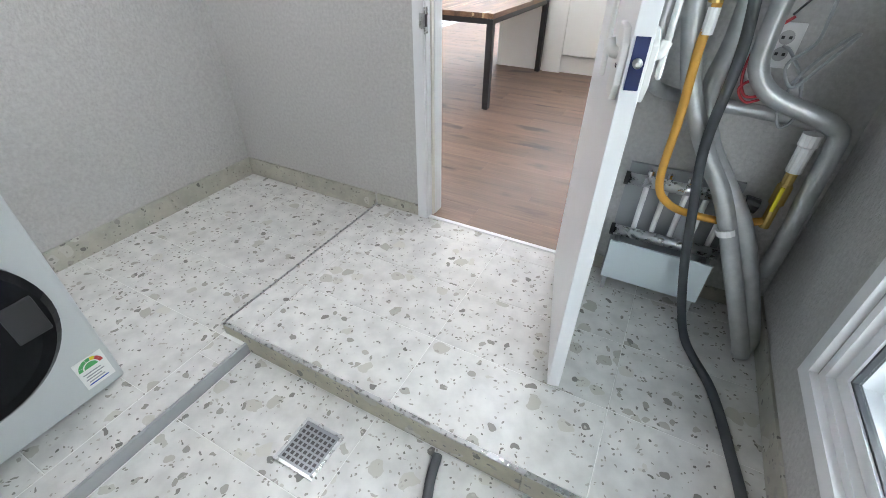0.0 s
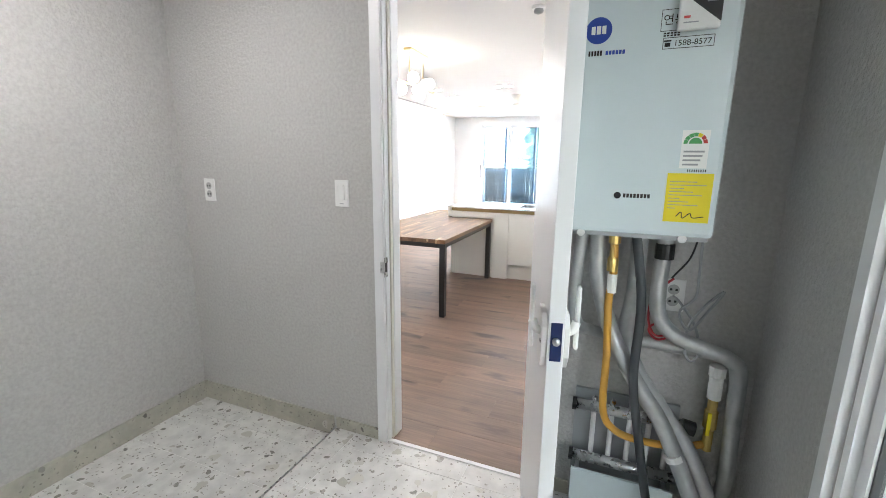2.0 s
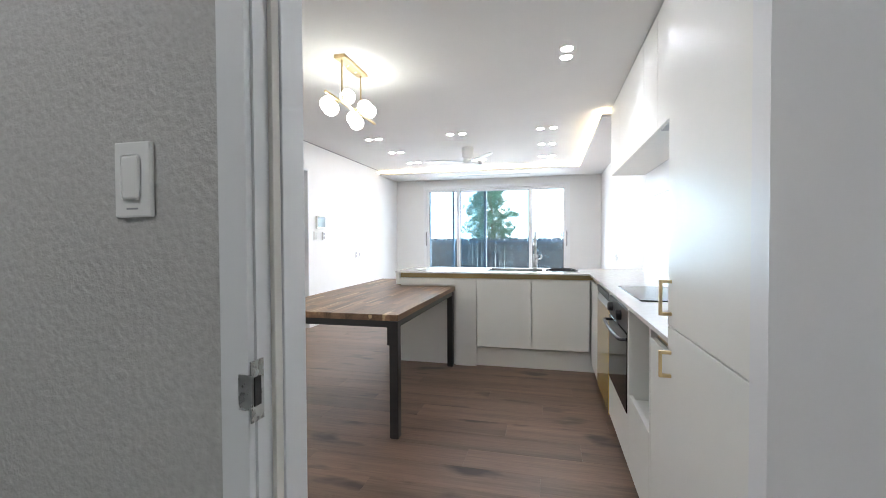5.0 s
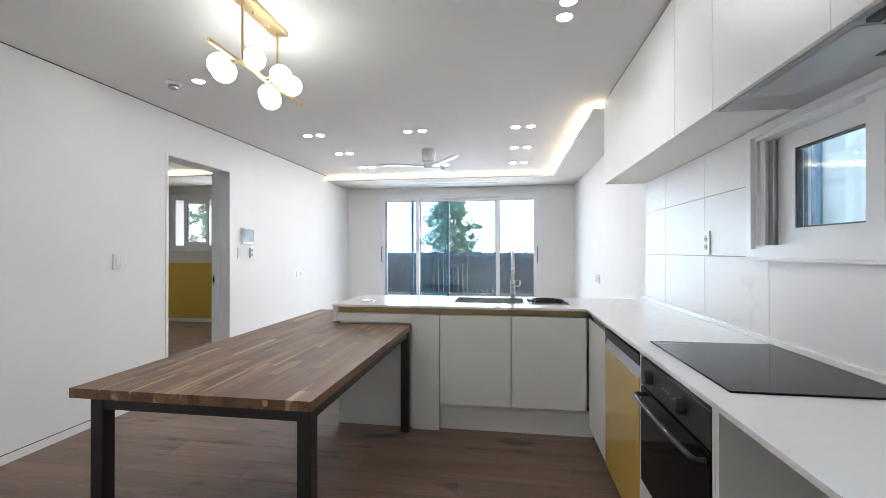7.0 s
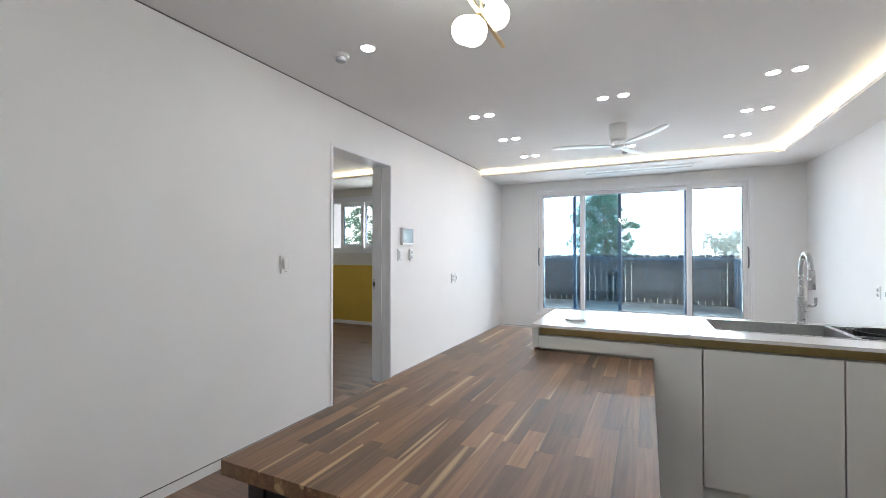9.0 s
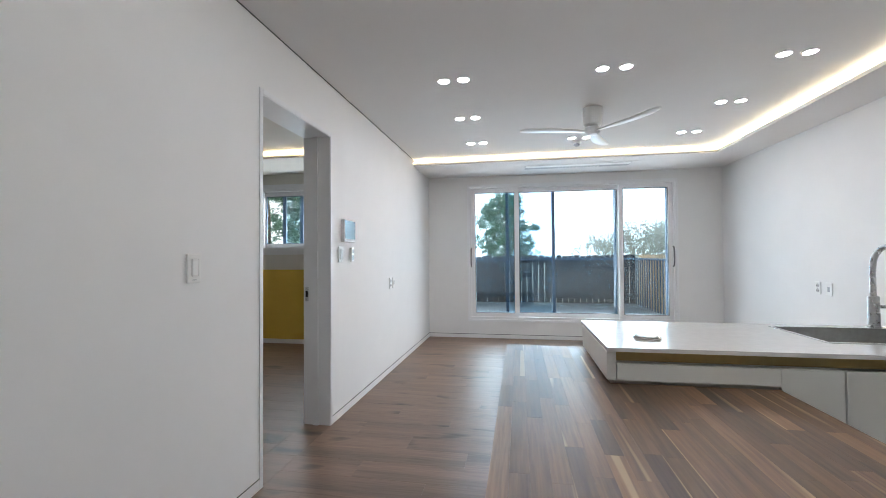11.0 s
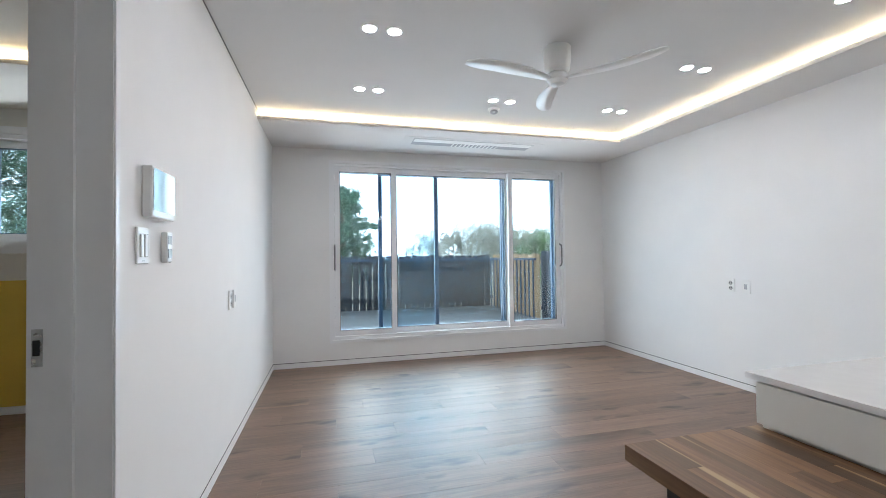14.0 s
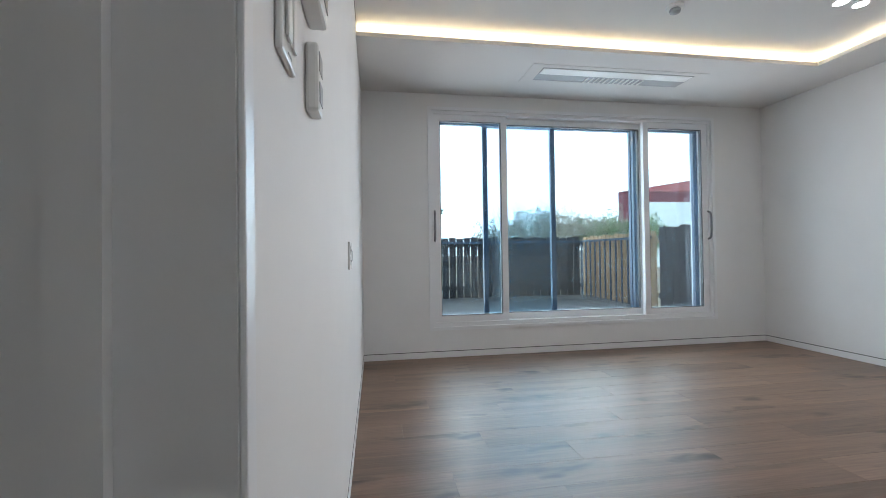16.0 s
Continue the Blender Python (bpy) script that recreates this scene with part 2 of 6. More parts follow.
def brickwork(name, a, b, joint):
    m = bpy.data.materials.new(name)
    m.use_nodes = True
    n, l = m.node_tree.nodes, m.node_tree.links
    tc, mp, br = n.new("ShaderNodeTexCoord"), n.new("ShaderNodeMapping"), n.new("ShaderNodeTexBrick")
    mp.inputs["Rotation"].default_value = (radians(90), 0, radians(90))
    br.inputs["Scale"].default_value = 4.4
    for k, c in (("Color1", a), ("Color2", b), ("Mortar", joint)):
        br.inputs[k].default_value = (*c, 1)
    l.new(tc.outputs["Object"], mp.inputs["Vector"])
    l.new(mp.outputs[0], br.inputs["Vector"])
    l.new(br.outputs["Color"], n["Principled BSDF"].inputs["Base Color"])
    n["Principled BSDF"].inputs["Roughness"].default_value = 0.85
    return m


WALL = material("white_wallpaper", (0.80, 0.80, 0.79), 0.75, var=0.015, bump=0.12, grain=260, depth=0.001)
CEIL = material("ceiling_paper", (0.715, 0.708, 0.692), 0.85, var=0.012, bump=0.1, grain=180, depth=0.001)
UWALL = material("flecked_wallpaper", (0.50, 0.492, 0.475), 0.8, var=0.09, scale=70, bump=1.0, grain=75, depth=0.005)
CREAM = material("cream_wallpaper", (0.74, 0.72, 0.66), 0.8, var=0.02, bump=0.1)
YELLOW_WALL = material("mustard_wallpaper", (0.72, 0.50, 0.08), 0.7, var=0.04, bump=0.15, grain=200)
TRIM = material("white_trim", (0.80, 0.80, 0.79), 0.4, var=0.01)
DARKGAP = material("dark_joint", (0.12, 0.12, 0.12), 0.8)
DOORWHITE = material("door_film", (0.78, 0.79, 0.80), 0.35, var=0.02, scale=5)
UPVC = material("white_window_profile", (0.82, 0.83, 0.84), 0.3, var=0.01)
NAVY = material("dark_blue_profile", (0.035, 0.09, 0.165), 0.4, var=0.1)
CAB = material("matt_white_cabinet", (0.81, 0.812, 0.77), 0.38, var=0.012, scale=4)
COUNTER = material("white_engineered_stone", (0.80, 0.79, 0.77), 0.16, var=0.015, scale=30)
GOLD = material("brushed_gold", (0.72, 0.55, 0.30), 0.3, 1.0, var=0.06, scale=40)
# Darker copy of the gold, with the groove's shade put into the colour.
SHADED_GROOVE = material("shaded_brass", (0.40, 0.31, 0.15), 0.38, 1.0, var=0.06, scale=40)
DULLSTEEL = material("dull_grey_steel", (0.22, 0.23, 0.24), 0.35, 0.9, var=0.06, scale=60)
STEEL = material("brushed_steel", (0.55, 0.56, 0.56), 0.28, 1.0, var=0.06, scale=60)
CHROME = material("chrome", (0.8, 0.8, 0.8), 0.08, 1.0)
BLACKGLASS = material("black_glass", (0.008, 0.008, 0.009), 0.07, rough_var=0.02, spec=0.10)
BLACK = material("black_plastic", (0.015, 0.015, 0.016), 0.35, var=0.1)
BLACKMETAL = material("black_powder_coat", (0.018, 0.017, 0.017), 0.42, var=0.15, scale=20, bump=0.1)
YELLOWGLOSS = material("mustard_gloss_panel", (0.68, 0.45, 0.07), 0.1, var=0.01, coat=0.6)
SOCKETGREY = material("pale_grey_plastic", (0.42, 0.42, 0.41), 0.4, var=0.02)
PLASTIC = material("white_plastic", (0.80, 0.80, 0.78), 0.3, var=0.01)
GREY = material("grey_plastic", (0.35, 0.36, 0.37), 0.4, var=0.05)
DARKGREY = material("dark_grey_rubber", (0.06, 0.065, 0.07), 0.5, var=0.12, scale=12)
WASHER = material("washer_enamel", (0.56, 0.58, 0.58), 0.3, var=0.01)
BOILER = material("boiler_enamel", (0.66, 0.74, 0.76), 0.22, var=0.012, coat=0.3)
FOIL = material("silver_insulation", (0.46, 0.47, 0.47), 0.36, 0.55, var=0.1, scale=25, bump=0.35, grain=70, depth=0.003)
GASPIPE = material("orange_gas_pipe", (0.62, 0.32, 0.05), 0.4, var=0.1, scale=15)
BRASS = material("brass", (0.62, 0.45, 0.16), 0.3, 1.0, var=0.1)
RED = material("red_wire", (0.45, 0.03, 0.04), 0.4)
BLUE = material("blue_print", (0.02, 0.06, 0.35), 0.5)
TAPE = material("navy_tape", (0.008, 0.022, 0.11), 0.35)
GREEN = material("green_print", (0.10, 0.42, 0.14), 0.5)
YELLOWPAPER = material("yellow_paper", (0.80, 0.66, 0.02), 0.6, var=0.03)
PAPER = material("white_label", (0.82, 0.82, 0.80), 0.5)
INK = material("black_ink", (0.02, 0.02, 0.02), 0.6)
REDPRINT = material("red_print", (0.55, 0.06, 0.05), 0.5)
GROUT = material("tile_grout", (0.80, 0.80, 0.77), 0.8, var=0.05, scale=20)
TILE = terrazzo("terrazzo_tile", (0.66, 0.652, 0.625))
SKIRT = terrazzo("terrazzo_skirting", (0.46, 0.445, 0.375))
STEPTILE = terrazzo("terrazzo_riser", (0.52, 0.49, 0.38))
MARBLE = marble("white_marble_tile", (0.80, 0.80, 0.80), (0.66, 0.655, 0.65), 0.40)
PLANK = wood("oak_laminate", (0.11, 0.069, 0.047), (0.26, 0.168, 0.119), 0.41, "X", 7.0, 0.06, 0.09, knots=0.72)
STAVE = wood("acacia_stave", (0.075, 0.036, 0.017), (0.27, 0.150, 0.072), 0.40, "Y", 8.0, 0.05, 0.42, bump=0.08, streak=(0.46, 0.31, 0.16))
DECKWOOD = wood("weathered_deck", (0.10, 0.10, 0.10), (0.22, 0.22, 0.22), 0.7, "X", 6.0, 0.05, 0.15)
FENCEDARK = wood("dark_board", (0.007, 0.011, 0.017), (0.024, 0.033, 0.046), 0.6, "Z", 8.0, 0.06, 0.25)
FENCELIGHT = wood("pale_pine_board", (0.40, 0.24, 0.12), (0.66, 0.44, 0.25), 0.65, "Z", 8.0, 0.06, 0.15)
CLEAR = glass("clear_glass", (0.97, 0.99, 0.99))
TINTED = glass("blue_tinted_glass", (0.80, 0.91, 0.97))
LAMP = glow("downlight_glow", (0.96, 0.97, 1.0), 130.0)
GLOBE = glow("globe_glow", (0.99, 1.0, 0.90), 10.5)
COVE = glow("warm_led_strip", (1.0, 0.78, 0.48), 29.0)


# ---- mesh helpers ----
def mesh_of(bm, mat, name="mesh", smooth=False):
    me = bpy.data.meshes.new(name)
    bmesh.ops.recalc_face_normals(bm, faces=bm.faces[:])
    if smooth:
        for f in bm.faces:
            f.smooth = True
    bm.to_mesh(me)
    bm.free()
    for k in mat if isinstance(mat, (list, tuple)) else [mat]:
        me.materials.append(k)
    return me


def bm_box(bm, x0, y0, z0, x1, y1, z1, bevel=0.0):
    """Adds a box, its edges rounded by bevel."""
    vs = [bm.verts.new(p) for p in ((x0, y0, z0), (x1, y0, z0), (x1, y1, z0), (x0, y1, z0), (x0, y0, z1), (x1, y0, z1), (x1, y1, z1), (x0, y1, z1))]
    fs = [bm.faces.new([vs[i] for i in q]) for q in ((3, 2, 1, 0), (4, 5, 6, 7), (0, 1, 5, 4), (1, 2, 6, 5), (2, 3, 7, 6), (3, 0, 4, 7))]
    if bevel:
        es = {e for f in fs for e in f.edges}
        bmesh.ops.bevel(bm, geom=list(es), offset=bevel, segments=2, profile=0.5, affect="EDGES")
    return bm


def bm_boxes(boxes, bevel=0.0):
    """Boxes joined into one bmesh."""
    bm = bmesh.new()
    for q in boxes:
        bm_box(bm, *q, bevel=bevel)
    return bm


def bm_prism(points, axis, a, b, bevel=0.0):
    """An outline in the two other axes, drawn out from a to b along an axis."""
    bm = bmesh.new()

    def put(p, d):
        return {"x": (d, p[0], p[1]), "y": (p[0], d, p[1]), "z": (p[0], p[1], d)}[axis]
    lo, hi = [bm.verts.new(put(p, a)) for p in points], [bm.verts.new(put(p, b)) for p in points]
    bm.faces.new(lo)
    bm.faces.new(hi[::-1])
    for i in range(len(points)):
        j = (i + 1) % len(points)
        bm.faces.new((lo[i], lo[j], hi[j], hi[i]))
    if bevel:
        bmesh.ops.bevel(bm, geom=bm.edges[:], offset=bevel, segments=2, profile=0.5, affect="EDGES")
    return bm


def bm_lathe(profile, axis="z", at=(0, 0, 0), seg=28):
    """A profile of (radius, height) turned about an axis through a place."""
    bm = bmesh.new()
    rings = []
    for r, h in profile:
        ring = []
        for i in range(seg):
            a = 2 * math.pi * i / seg
            u, v = max(r, 1e-5) * math.cos(a), max(r, 1e-5) * math.sin(a)
            p = {"z": (u, v, h), "x": (h, u, v), "y": (u, h, v)}[axis]
            ring.append(bm.verts.new((p[0] + at[0], p[1] + at[1], p[2] + at[2])))
        rings.append(ring)
    for a, b in zip(rings, rings[1:]):
        for i in range(seg):
            bm.faces.new((a[i], a[(i + 1) % seg], b[(i + 1) % seg], b[i]))
    bm.faces.new(rings[0])
    bm.faces.new(rings[-1][::-1])
    return bm


def spline(points, n=8):
    """Points along a smooth line through the given ones."""
    p = [Vector(q) for q in points]
    p = [p[0] * 2 - p[1]] + p + [p[-1] * 2 - p[-2]]
    out = []
    for i in range(1, len(p) - 2):
        for k in range(n):
            t = k / n
            out.append(0.5 * (2 * p[i] + (p[i + 1] - p[i - 1]) * t + (2 * p[i - 1] - 5 * p[i] + 4 * p[i + 1] - p[i + 2]) * t * t
                              + (3 * p[i] - p[i - 1] - 3 * p[i + 1] + p[i + 2]) * t ** 3))
    return out + [p[-2]]


def bm_tube(points, r, seg=12, smooth_steps=8, ridges=0.0):
    """A tube along a smooth line; ridges: every other ring is that much wider."""
    bm = bmesh.new()
    line = spline(points, smooth_steps) if smooth_steps else [Vector(q) for q in points]
    up, rings = Vector((0.13, 0.31, 0.94)), []
    for i, c in enumerate(line):
        d = (line[min(i + 1, len(line) - 1)] - line[max(i - 1, 0)]).normalized()
        u = d.cross(up).normalized()
        v = d.cross(u).normalized()
        rr = r + (ridges if i % 2 else 0)
        rings.append([bm.verts.new(c + rr * (math.cos(2 * math.pi * k / seg) * u + math.sin(2 * math.pi * k / seg) * v)) for k in range(seg)])
    for a, b in zip(rings, rings[1:]):
        for k in range(seg):
            bm.faces.new((a[k], a[(k + 1) % seg], b[(k + 1) % seg], b[k]))
    bm.faces.new(rings[0])
    bm.faces.new(rings[-1][::-1])
    return bm


def bm_ball(at, r, squash=1.0, sub=3):
    bm = bmesh.new()
    bmesh.ops.create_icosphere(bm, subdivisions=sub, radius=r, matrix=Matrix.Translation(at) @ Matrix.Diagonal((1, 1, squash, 1)))
    return bm


def holder(name, at, label, category, group="", kind=""):
    """The Empty of a thing, at its base."""
    e = new(name)
    e.location = at
    e.empty_display_size = 0.1
    return tagged(e, label, category, group, kind)


def part(name, bm, mat, parent, label="", smooth=False):
    """One mesh under a thing or a part; bm is in world coordinates."""
    o = new(name, mesh_of(bm, mat, name, smooth))
    o.parent = parent
    base = Vector(parent.location)
    up = parent.parent
    while up:
        base += Vector(up.location)
        up = up.parent
    o.location = -base
    if label:
        o["label"] = label
    return o


def solo(name, bm, mat, label, category, group="", kind="", smooth=False):
    """A thing or a piece of the setting that is one mesh."""
    return tagged(new(name, mesh_of(bm, mat, name, smooth)), label, category, group, kind)


def words(name, text, size, at, turn, mat, parent, align="CENTER", wide=1.0):
    """Flat lettering in the built-in font, made into a mesh."""
    cu = bpy.data.curves.new(name, "FONT")
    cu.body, cu.size, cu.align_x, cu.align_y, cu.extrude = text, size, align, "CENTER", 0.0004
    tmp = bpy.data.objects.new(name, cu)
    scene.collection.objects.link(tmp)
    bpy.context.view_layer.update()
    me = bpy.data.meshes.new_from_object(tmp.evaluated_get(bpy.context.evaluated_depsgraph_get()))
    bpy.data.objects.remove(tmp)
    bpy.data.curves.remove(cu)
    me.transform(pose(*at, *turn) @ Matrix.Diagonal((wide, 1, 1, 1)))
    me.materials.clear()
    me.materials.append(mat)
    o = new(name, me)
    o.parent = parent
    base, up = Vector(parent.location), parent.parent
    while up:
        base += Vector(up.location)
        up = up.parent
    o.location = -base
    return o


# ---- measures of the place ----
XR, YK, YW, ZC = 4.03, 0.12, 7.83, 2.455        # kitchen and living room: right wall, near wall, window wall, ceiling
SOF, LIP = 2.372, 2.400                         # underside of the dropped border, top of its lip
SX, SY, SN = 3.585, 6.890, 3.93                 # border's edges: to the room, to the window, near end
UL, UR, UB = 1.32, 4.10, -2.75                  # utility room: left, right, back
DX0, DX1, DZ = 2.622, 3.345, 2.13               # utility door's opening
BY0, BY1, BZ = 3.615, 4.425, 2.07               # bedroom door's opening
BW, BL, BS = 7.05, -3.4, 2.4                    # bedroom: window wall, left wall, near wall


def bm_cells(us, vs, keep, d0, d1, axis):
    """A slab made of the cells of a grid for which keep(u, v) holds, as one closed mesh; axis: its thin side, from d0 to d1."""
    bm, seen = bmesh.new(), {}

    def vert(i, j, d):
        if (i, j, d) not in seen:
            u, v = us[i], vs[j]
            seen[i, j, d] = bm.verts.new({"x": (d, u, v), "y": (u, d, v), "z": (u, v, d)}[axis])
        return seen[i, j, d]
    on = {(i, j) for i in range(len(us) - 1) for j in range(len(vs) - 1) if keep((us[i] + us[i + 1]) / 2, (vs[j] + vs[j + 1]) / 2)}
    for i, j in on:
        for d in (d0, d1):
            bm.faces.new([vert(i, j, d), vert(i + 1, j, d), vert(i + 1, j + 1, d), vert(i, j + 1, d)])
        for (a, b), (p, q) in (((-1, 0), ((i, j), (i, j + 1))), ((1, 0), ((i + 1, j), (i + 1, j + 1))), ((0, -1), ((i, j), (i + 1, j))), ((0, 1), ((i, j + 1), (i + 1, j + 1)))):
            if (i + a, j + b) not in on:
                bm.faces.new([vert(*p, d0), vert(*q, d0), vert(*q, d1), vert(*p, d1)])
    return bm


def wall_with_hole(axis, a, b, u0, u1, z0, z1, hole):
    """A wall between a and b along an axis, with one opening (u0, u1, z0, z1) through it."""
    h0, h1, g0, g1 = hole
    us, vs = sorted({u0, h0, h1, u1}), sorted({z0, g0, g1, z1})
    return bm_cells(us, vs, lambda u, v: not (h0 < u < h1 and g0 < v < g1), a, b, axis)


# ---- structure: kitchen and living room ----
solo("wall_west", wall_with_hole("x", -0.2, 0, YK, YW, 0, 2.6, (BY0 - 0.03, BY1 + 0.03, 0, BZ + 0.03)), WALL, "smooth white papered wall with a doorway", "wall", kind="structure")
solo("wall_north", wall_with_hole("y", YW, YW + 0.3, -0.2, 4.28, -0.3, 2.9, (0.605, 3.45, 0.265, 2.23)), WALL, "white papered wall around the wide window", "wall", kind="structure")
solo("wall_east", wall_with_hole("x", XR, XR + 0.16, YK, YW, 0, 2.6, (1.18, 2.385, 1.265, 1.765)), WALL, "white papered wall behind the kitchen units", "wall", kind="structure")
solo("wall_south", wall_with_hole("y", 0.06, YK, -0.2, 4.28, 0, 2.6, (DX0 - 0.03, DX1 + 0.03, 0, DZ + 0.03)), WALL, "white papered partition wall with a doorway", "wall", kind="structure")
solo("sub_floor", bm_boxes([(-0.2, 0.02, -0.25, 4.3, YW, -0.013)]), DARKGAP, "dark underlay beneath the wooden planks", "floor", kind="structure")

# ceiling with the dropped border and its light recess, one mesh
boxes = [(-0.2, YK, ZC, 4.28, YW + 0.3, ZC + 0.2)]
boxes += [(0, SY, SOF, XR, YW, SOF + 0.012), (SX, SN, SOF, XR, SY, SOF + 0.012)]
boxes += [(0, SY, SOF + 0.012, SX, SY + 0.012, LIP), (SX, SN, SOF + 0.012, SX + 0.012, SY + 0.012, LIP), (SX + 0.012, SN, SOF + 0.012, XR, SN + 0.012, LIP)]
boxes += [(0, SY + 0.11, SOF + 0.012, XR, YW, ZC), (SX + 0.11, SN + 0.11, SOF + 0.012, XR, SY + 0.11, ZC)]
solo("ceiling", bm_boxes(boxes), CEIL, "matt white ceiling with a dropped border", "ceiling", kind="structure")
solo("shadow_joint", bm_boxes([(0.001, YK, ZC - 0.008, 0.004, SY, ZC - 0.001)]), DARKGAP, "fine dark joint between wall and ceiling", "trim", kind="structure")

cove = holder("cove_light", (SX, SY, SOF), "warm LED strip hidden behind the ceiling border", "cove light")
for q in ((0.01, SY + 0.05, SOF + 0.013, SX + 0.06, SY + 0.07, SOF + 0.024), (SX + 0.05, SN + 0.06, SOF + 0.013, SX + 0.07, SY + 0.05, SOF + 0.024), (SX + 0.07, SN + 0.05, SOF + 0.013, XR - 0.01, SN + 0.07, SOF + 0.024)):
    part("led_strip", bm_boxes([q]), COVE, cove)


def skirting(name, runs):
    """Flush white skirting with a dark shadow line above; runs of (x0, y0, x1, y1, normal)."""
    b, d = [], []
    for x0, y0, x1, y1, nx, ny in runs:
        t = 0.004
        b.append((min(x0, x0 + nx * t), min(y0, y0 + ny * t), 0.0, max(x1, x1 + nx * t), max(y1, y1 + ny * t), 0.052))
        d.append((min(x0, x0 + nx * 0.0015), min(y0, y0 + ny * 0.0015), 0.052, max(x1, x1 + nx * 0.0015), max(y1, y1 + ny * 0.0015), 0.058))
    solo(name, bm_boxes(b), TRIM, "low flush white skirting board", "skirting", kind="structure")
    solo("shadow_gap", bm_boxes(d), DARKGAP, "thin dark shadow line above the skirting", "trim", kind="structure")


skirting("baseboard", [(0, YK, 0, BY0 - 0.03, 1, 0), (0, BY1 + 0.03, 0, YW - 0.004, 1, 0), (0, YW, XR, YW, 0, -1), (XR, 4.0, XR, YW - 0.004, -1, 0)])

# ---- structure: utility room ----
solo("wall_utility_north", wall_with_hole("y", 0.0, 0.06, UL - 0.15, UR + 0.2, -0.25, 2.6, (DX0 - 0.03, DX1 + 0.03, -0.25, DZ + 0.03)), UWALL, "grey-white flecked papered wall with a doorway", "wall", kind="structure")
solo("wall_utility_west", bm_boxes([(UL - 0.15, UB, -0.25, UL, 0, 2.6)]), UWALL, "grey-white flecked papered wall", "wall", kind="structure")
solo("wall_utility_east", wall_with_hole("x", UR, UR + 0.15, UB, 0, -0.25, 2.6, (-2.15, -0.60, 0.30, 2.1)), UWALL, "grey-white flecked papered wall with a window", "wall", kind="structure")
solo("wall_utility_south", bm_boxes([(UL - 0.15, UB - 0.15, -0.25, UR + 0.25, UB, 2.6)]), UWALL, "grey-white flecked papered wall", "wall", kind="structure")
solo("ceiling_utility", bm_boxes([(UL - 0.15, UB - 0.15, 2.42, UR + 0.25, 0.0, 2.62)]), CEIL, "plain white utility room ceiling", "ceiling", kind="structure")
solo("floor_utility", bm_boxes([(UL, UB, -0.3, UR, 0, -0.1015), (UL, UB, -0.1015, 2.400, -1.035, -0.0515), (UL, -1.035, -0.1015, 2.29, 0, -0.0515), (2.305, -1.02, -0.1015, UR, 0.0, -0.0015)]), GROUT, "cement bed with pale joints under the tiles", "floor", kind="structure")

# ---- structure: bedroom beyond the doorway ----
solo("wall_bedroom_north", wall_with_hole("y", BW, BW + 0.25, BL - 0.15, -0.2, -0.3, 2.6, (-2.93, -1.2, 1.30, 2.17)), CREAM, "cream papered bedroom wall with a window", "wall", kind="structure")
solo("wall_bedroom_west", bm_boxes([(BL - 0.15, BS, 0, BL, BW, 2.6)]), CREAM, "cream papered bedroom wall", "wall", kind="structure")
solo("wall_bedroom_south", bm_boxes([(BL - 0.15, BS - 0.15, 0, -0.2, BS, 2.6)]), CREAM, "cream papered bedroom wall", "wall", kind="structure")
solo("wainscot", bm_boxes([(BL, BW - 0.006, 0.06, -0.2, BW, 1.03)]), YELLOW_WALL, "mustard yellow paper on the lower wall", "wallpaper", kind="structure")
solo("baseboard_bedroom", bm_boxes([(BL, BW - 0.012, 0.0, -0.2, BW, 0.06)]), TRIM, "white skirting board below yellow paper", "skirting", kind="structure")
boxes = [(BL - 0.15, BS - 0.15, ZC, -0.2, BW + 0.25, ZC + 0.2), (BL, 6.13, SOF, -0.2, BW, SOF + 0.012), (BL, 6.13, SOF + 0.012, -0.2, 6.142, LIP), (BL, 6.25, SOF + 0.012, -0.2, BW, ZC)]
solo("ceiling_bedroom", bm_boxes(boxes), CREAM, "cream ceiling with a dropped border", "ceiling", kind="structure")
cove2 = holder("cove_light", (BL, 6.15, SOF), "warm LED strip behind the bedroom ceiling border", "cove light")
part("led_strip", bm_boxes([(BL + 0.02, 6.18, SOF + 0.013, -0.22, 6.20, SOF + 0.024)]), COVE, cove2)
solo("sub_floor_bedroom", bm_boxes([(BL - 0.15, BS - 0.15, -0.25, -0.2, BW, -0.013)]), DARKGAP, "dark underlay beneath the wooden planks", "floor", kind="structure")


# ---- doors ----
def door_casing(name, axis, a, b, u0, u1, z1, lap, proud, label):
    """A lining round an opening through a wall from a to b, with a flat trim on both faces."""
    e = holder(name, (0, 0, 0), label, "door frame", kind="structure")

    def bx(p0, p1, q0, q1, d0, d1):
        return (d0, p0, q0, d1, p1, q1) if axis == "x" else (p0, d0, q0, p1, d1, q1)
    j = 0.03
    for p0, p1 in ((u0 - j, u0), (u1, u1 + j)):
        part("jamb", bm_boxes([bx(p0, p1, 0, z1 + j, a, b)]), DOORWHITE, e)
    part("head", bm_boxes([bx(u0, u1, z1, z1 + j, a, b)]), DOORWHITE, e)
    for d0, d1 in ((a - proud, a), (b, b + proud)):
        for p0, p1 in ((u0 - lap, u0 - 0.004), (u1 + 0.004, u1 + lap)):
            part("architrave", bm_boxes([bx(p0, p1, 0, z1 + lap, d0, d1)], 0.002), DOORWHITE, e)
        part("architrave", bm_boxes([bx(u0 - 0.004, u1 + 0.004, z1 + 0.004, z1 + lap, d0, d1)], 0.002), DOORWHITE, e)
    return e


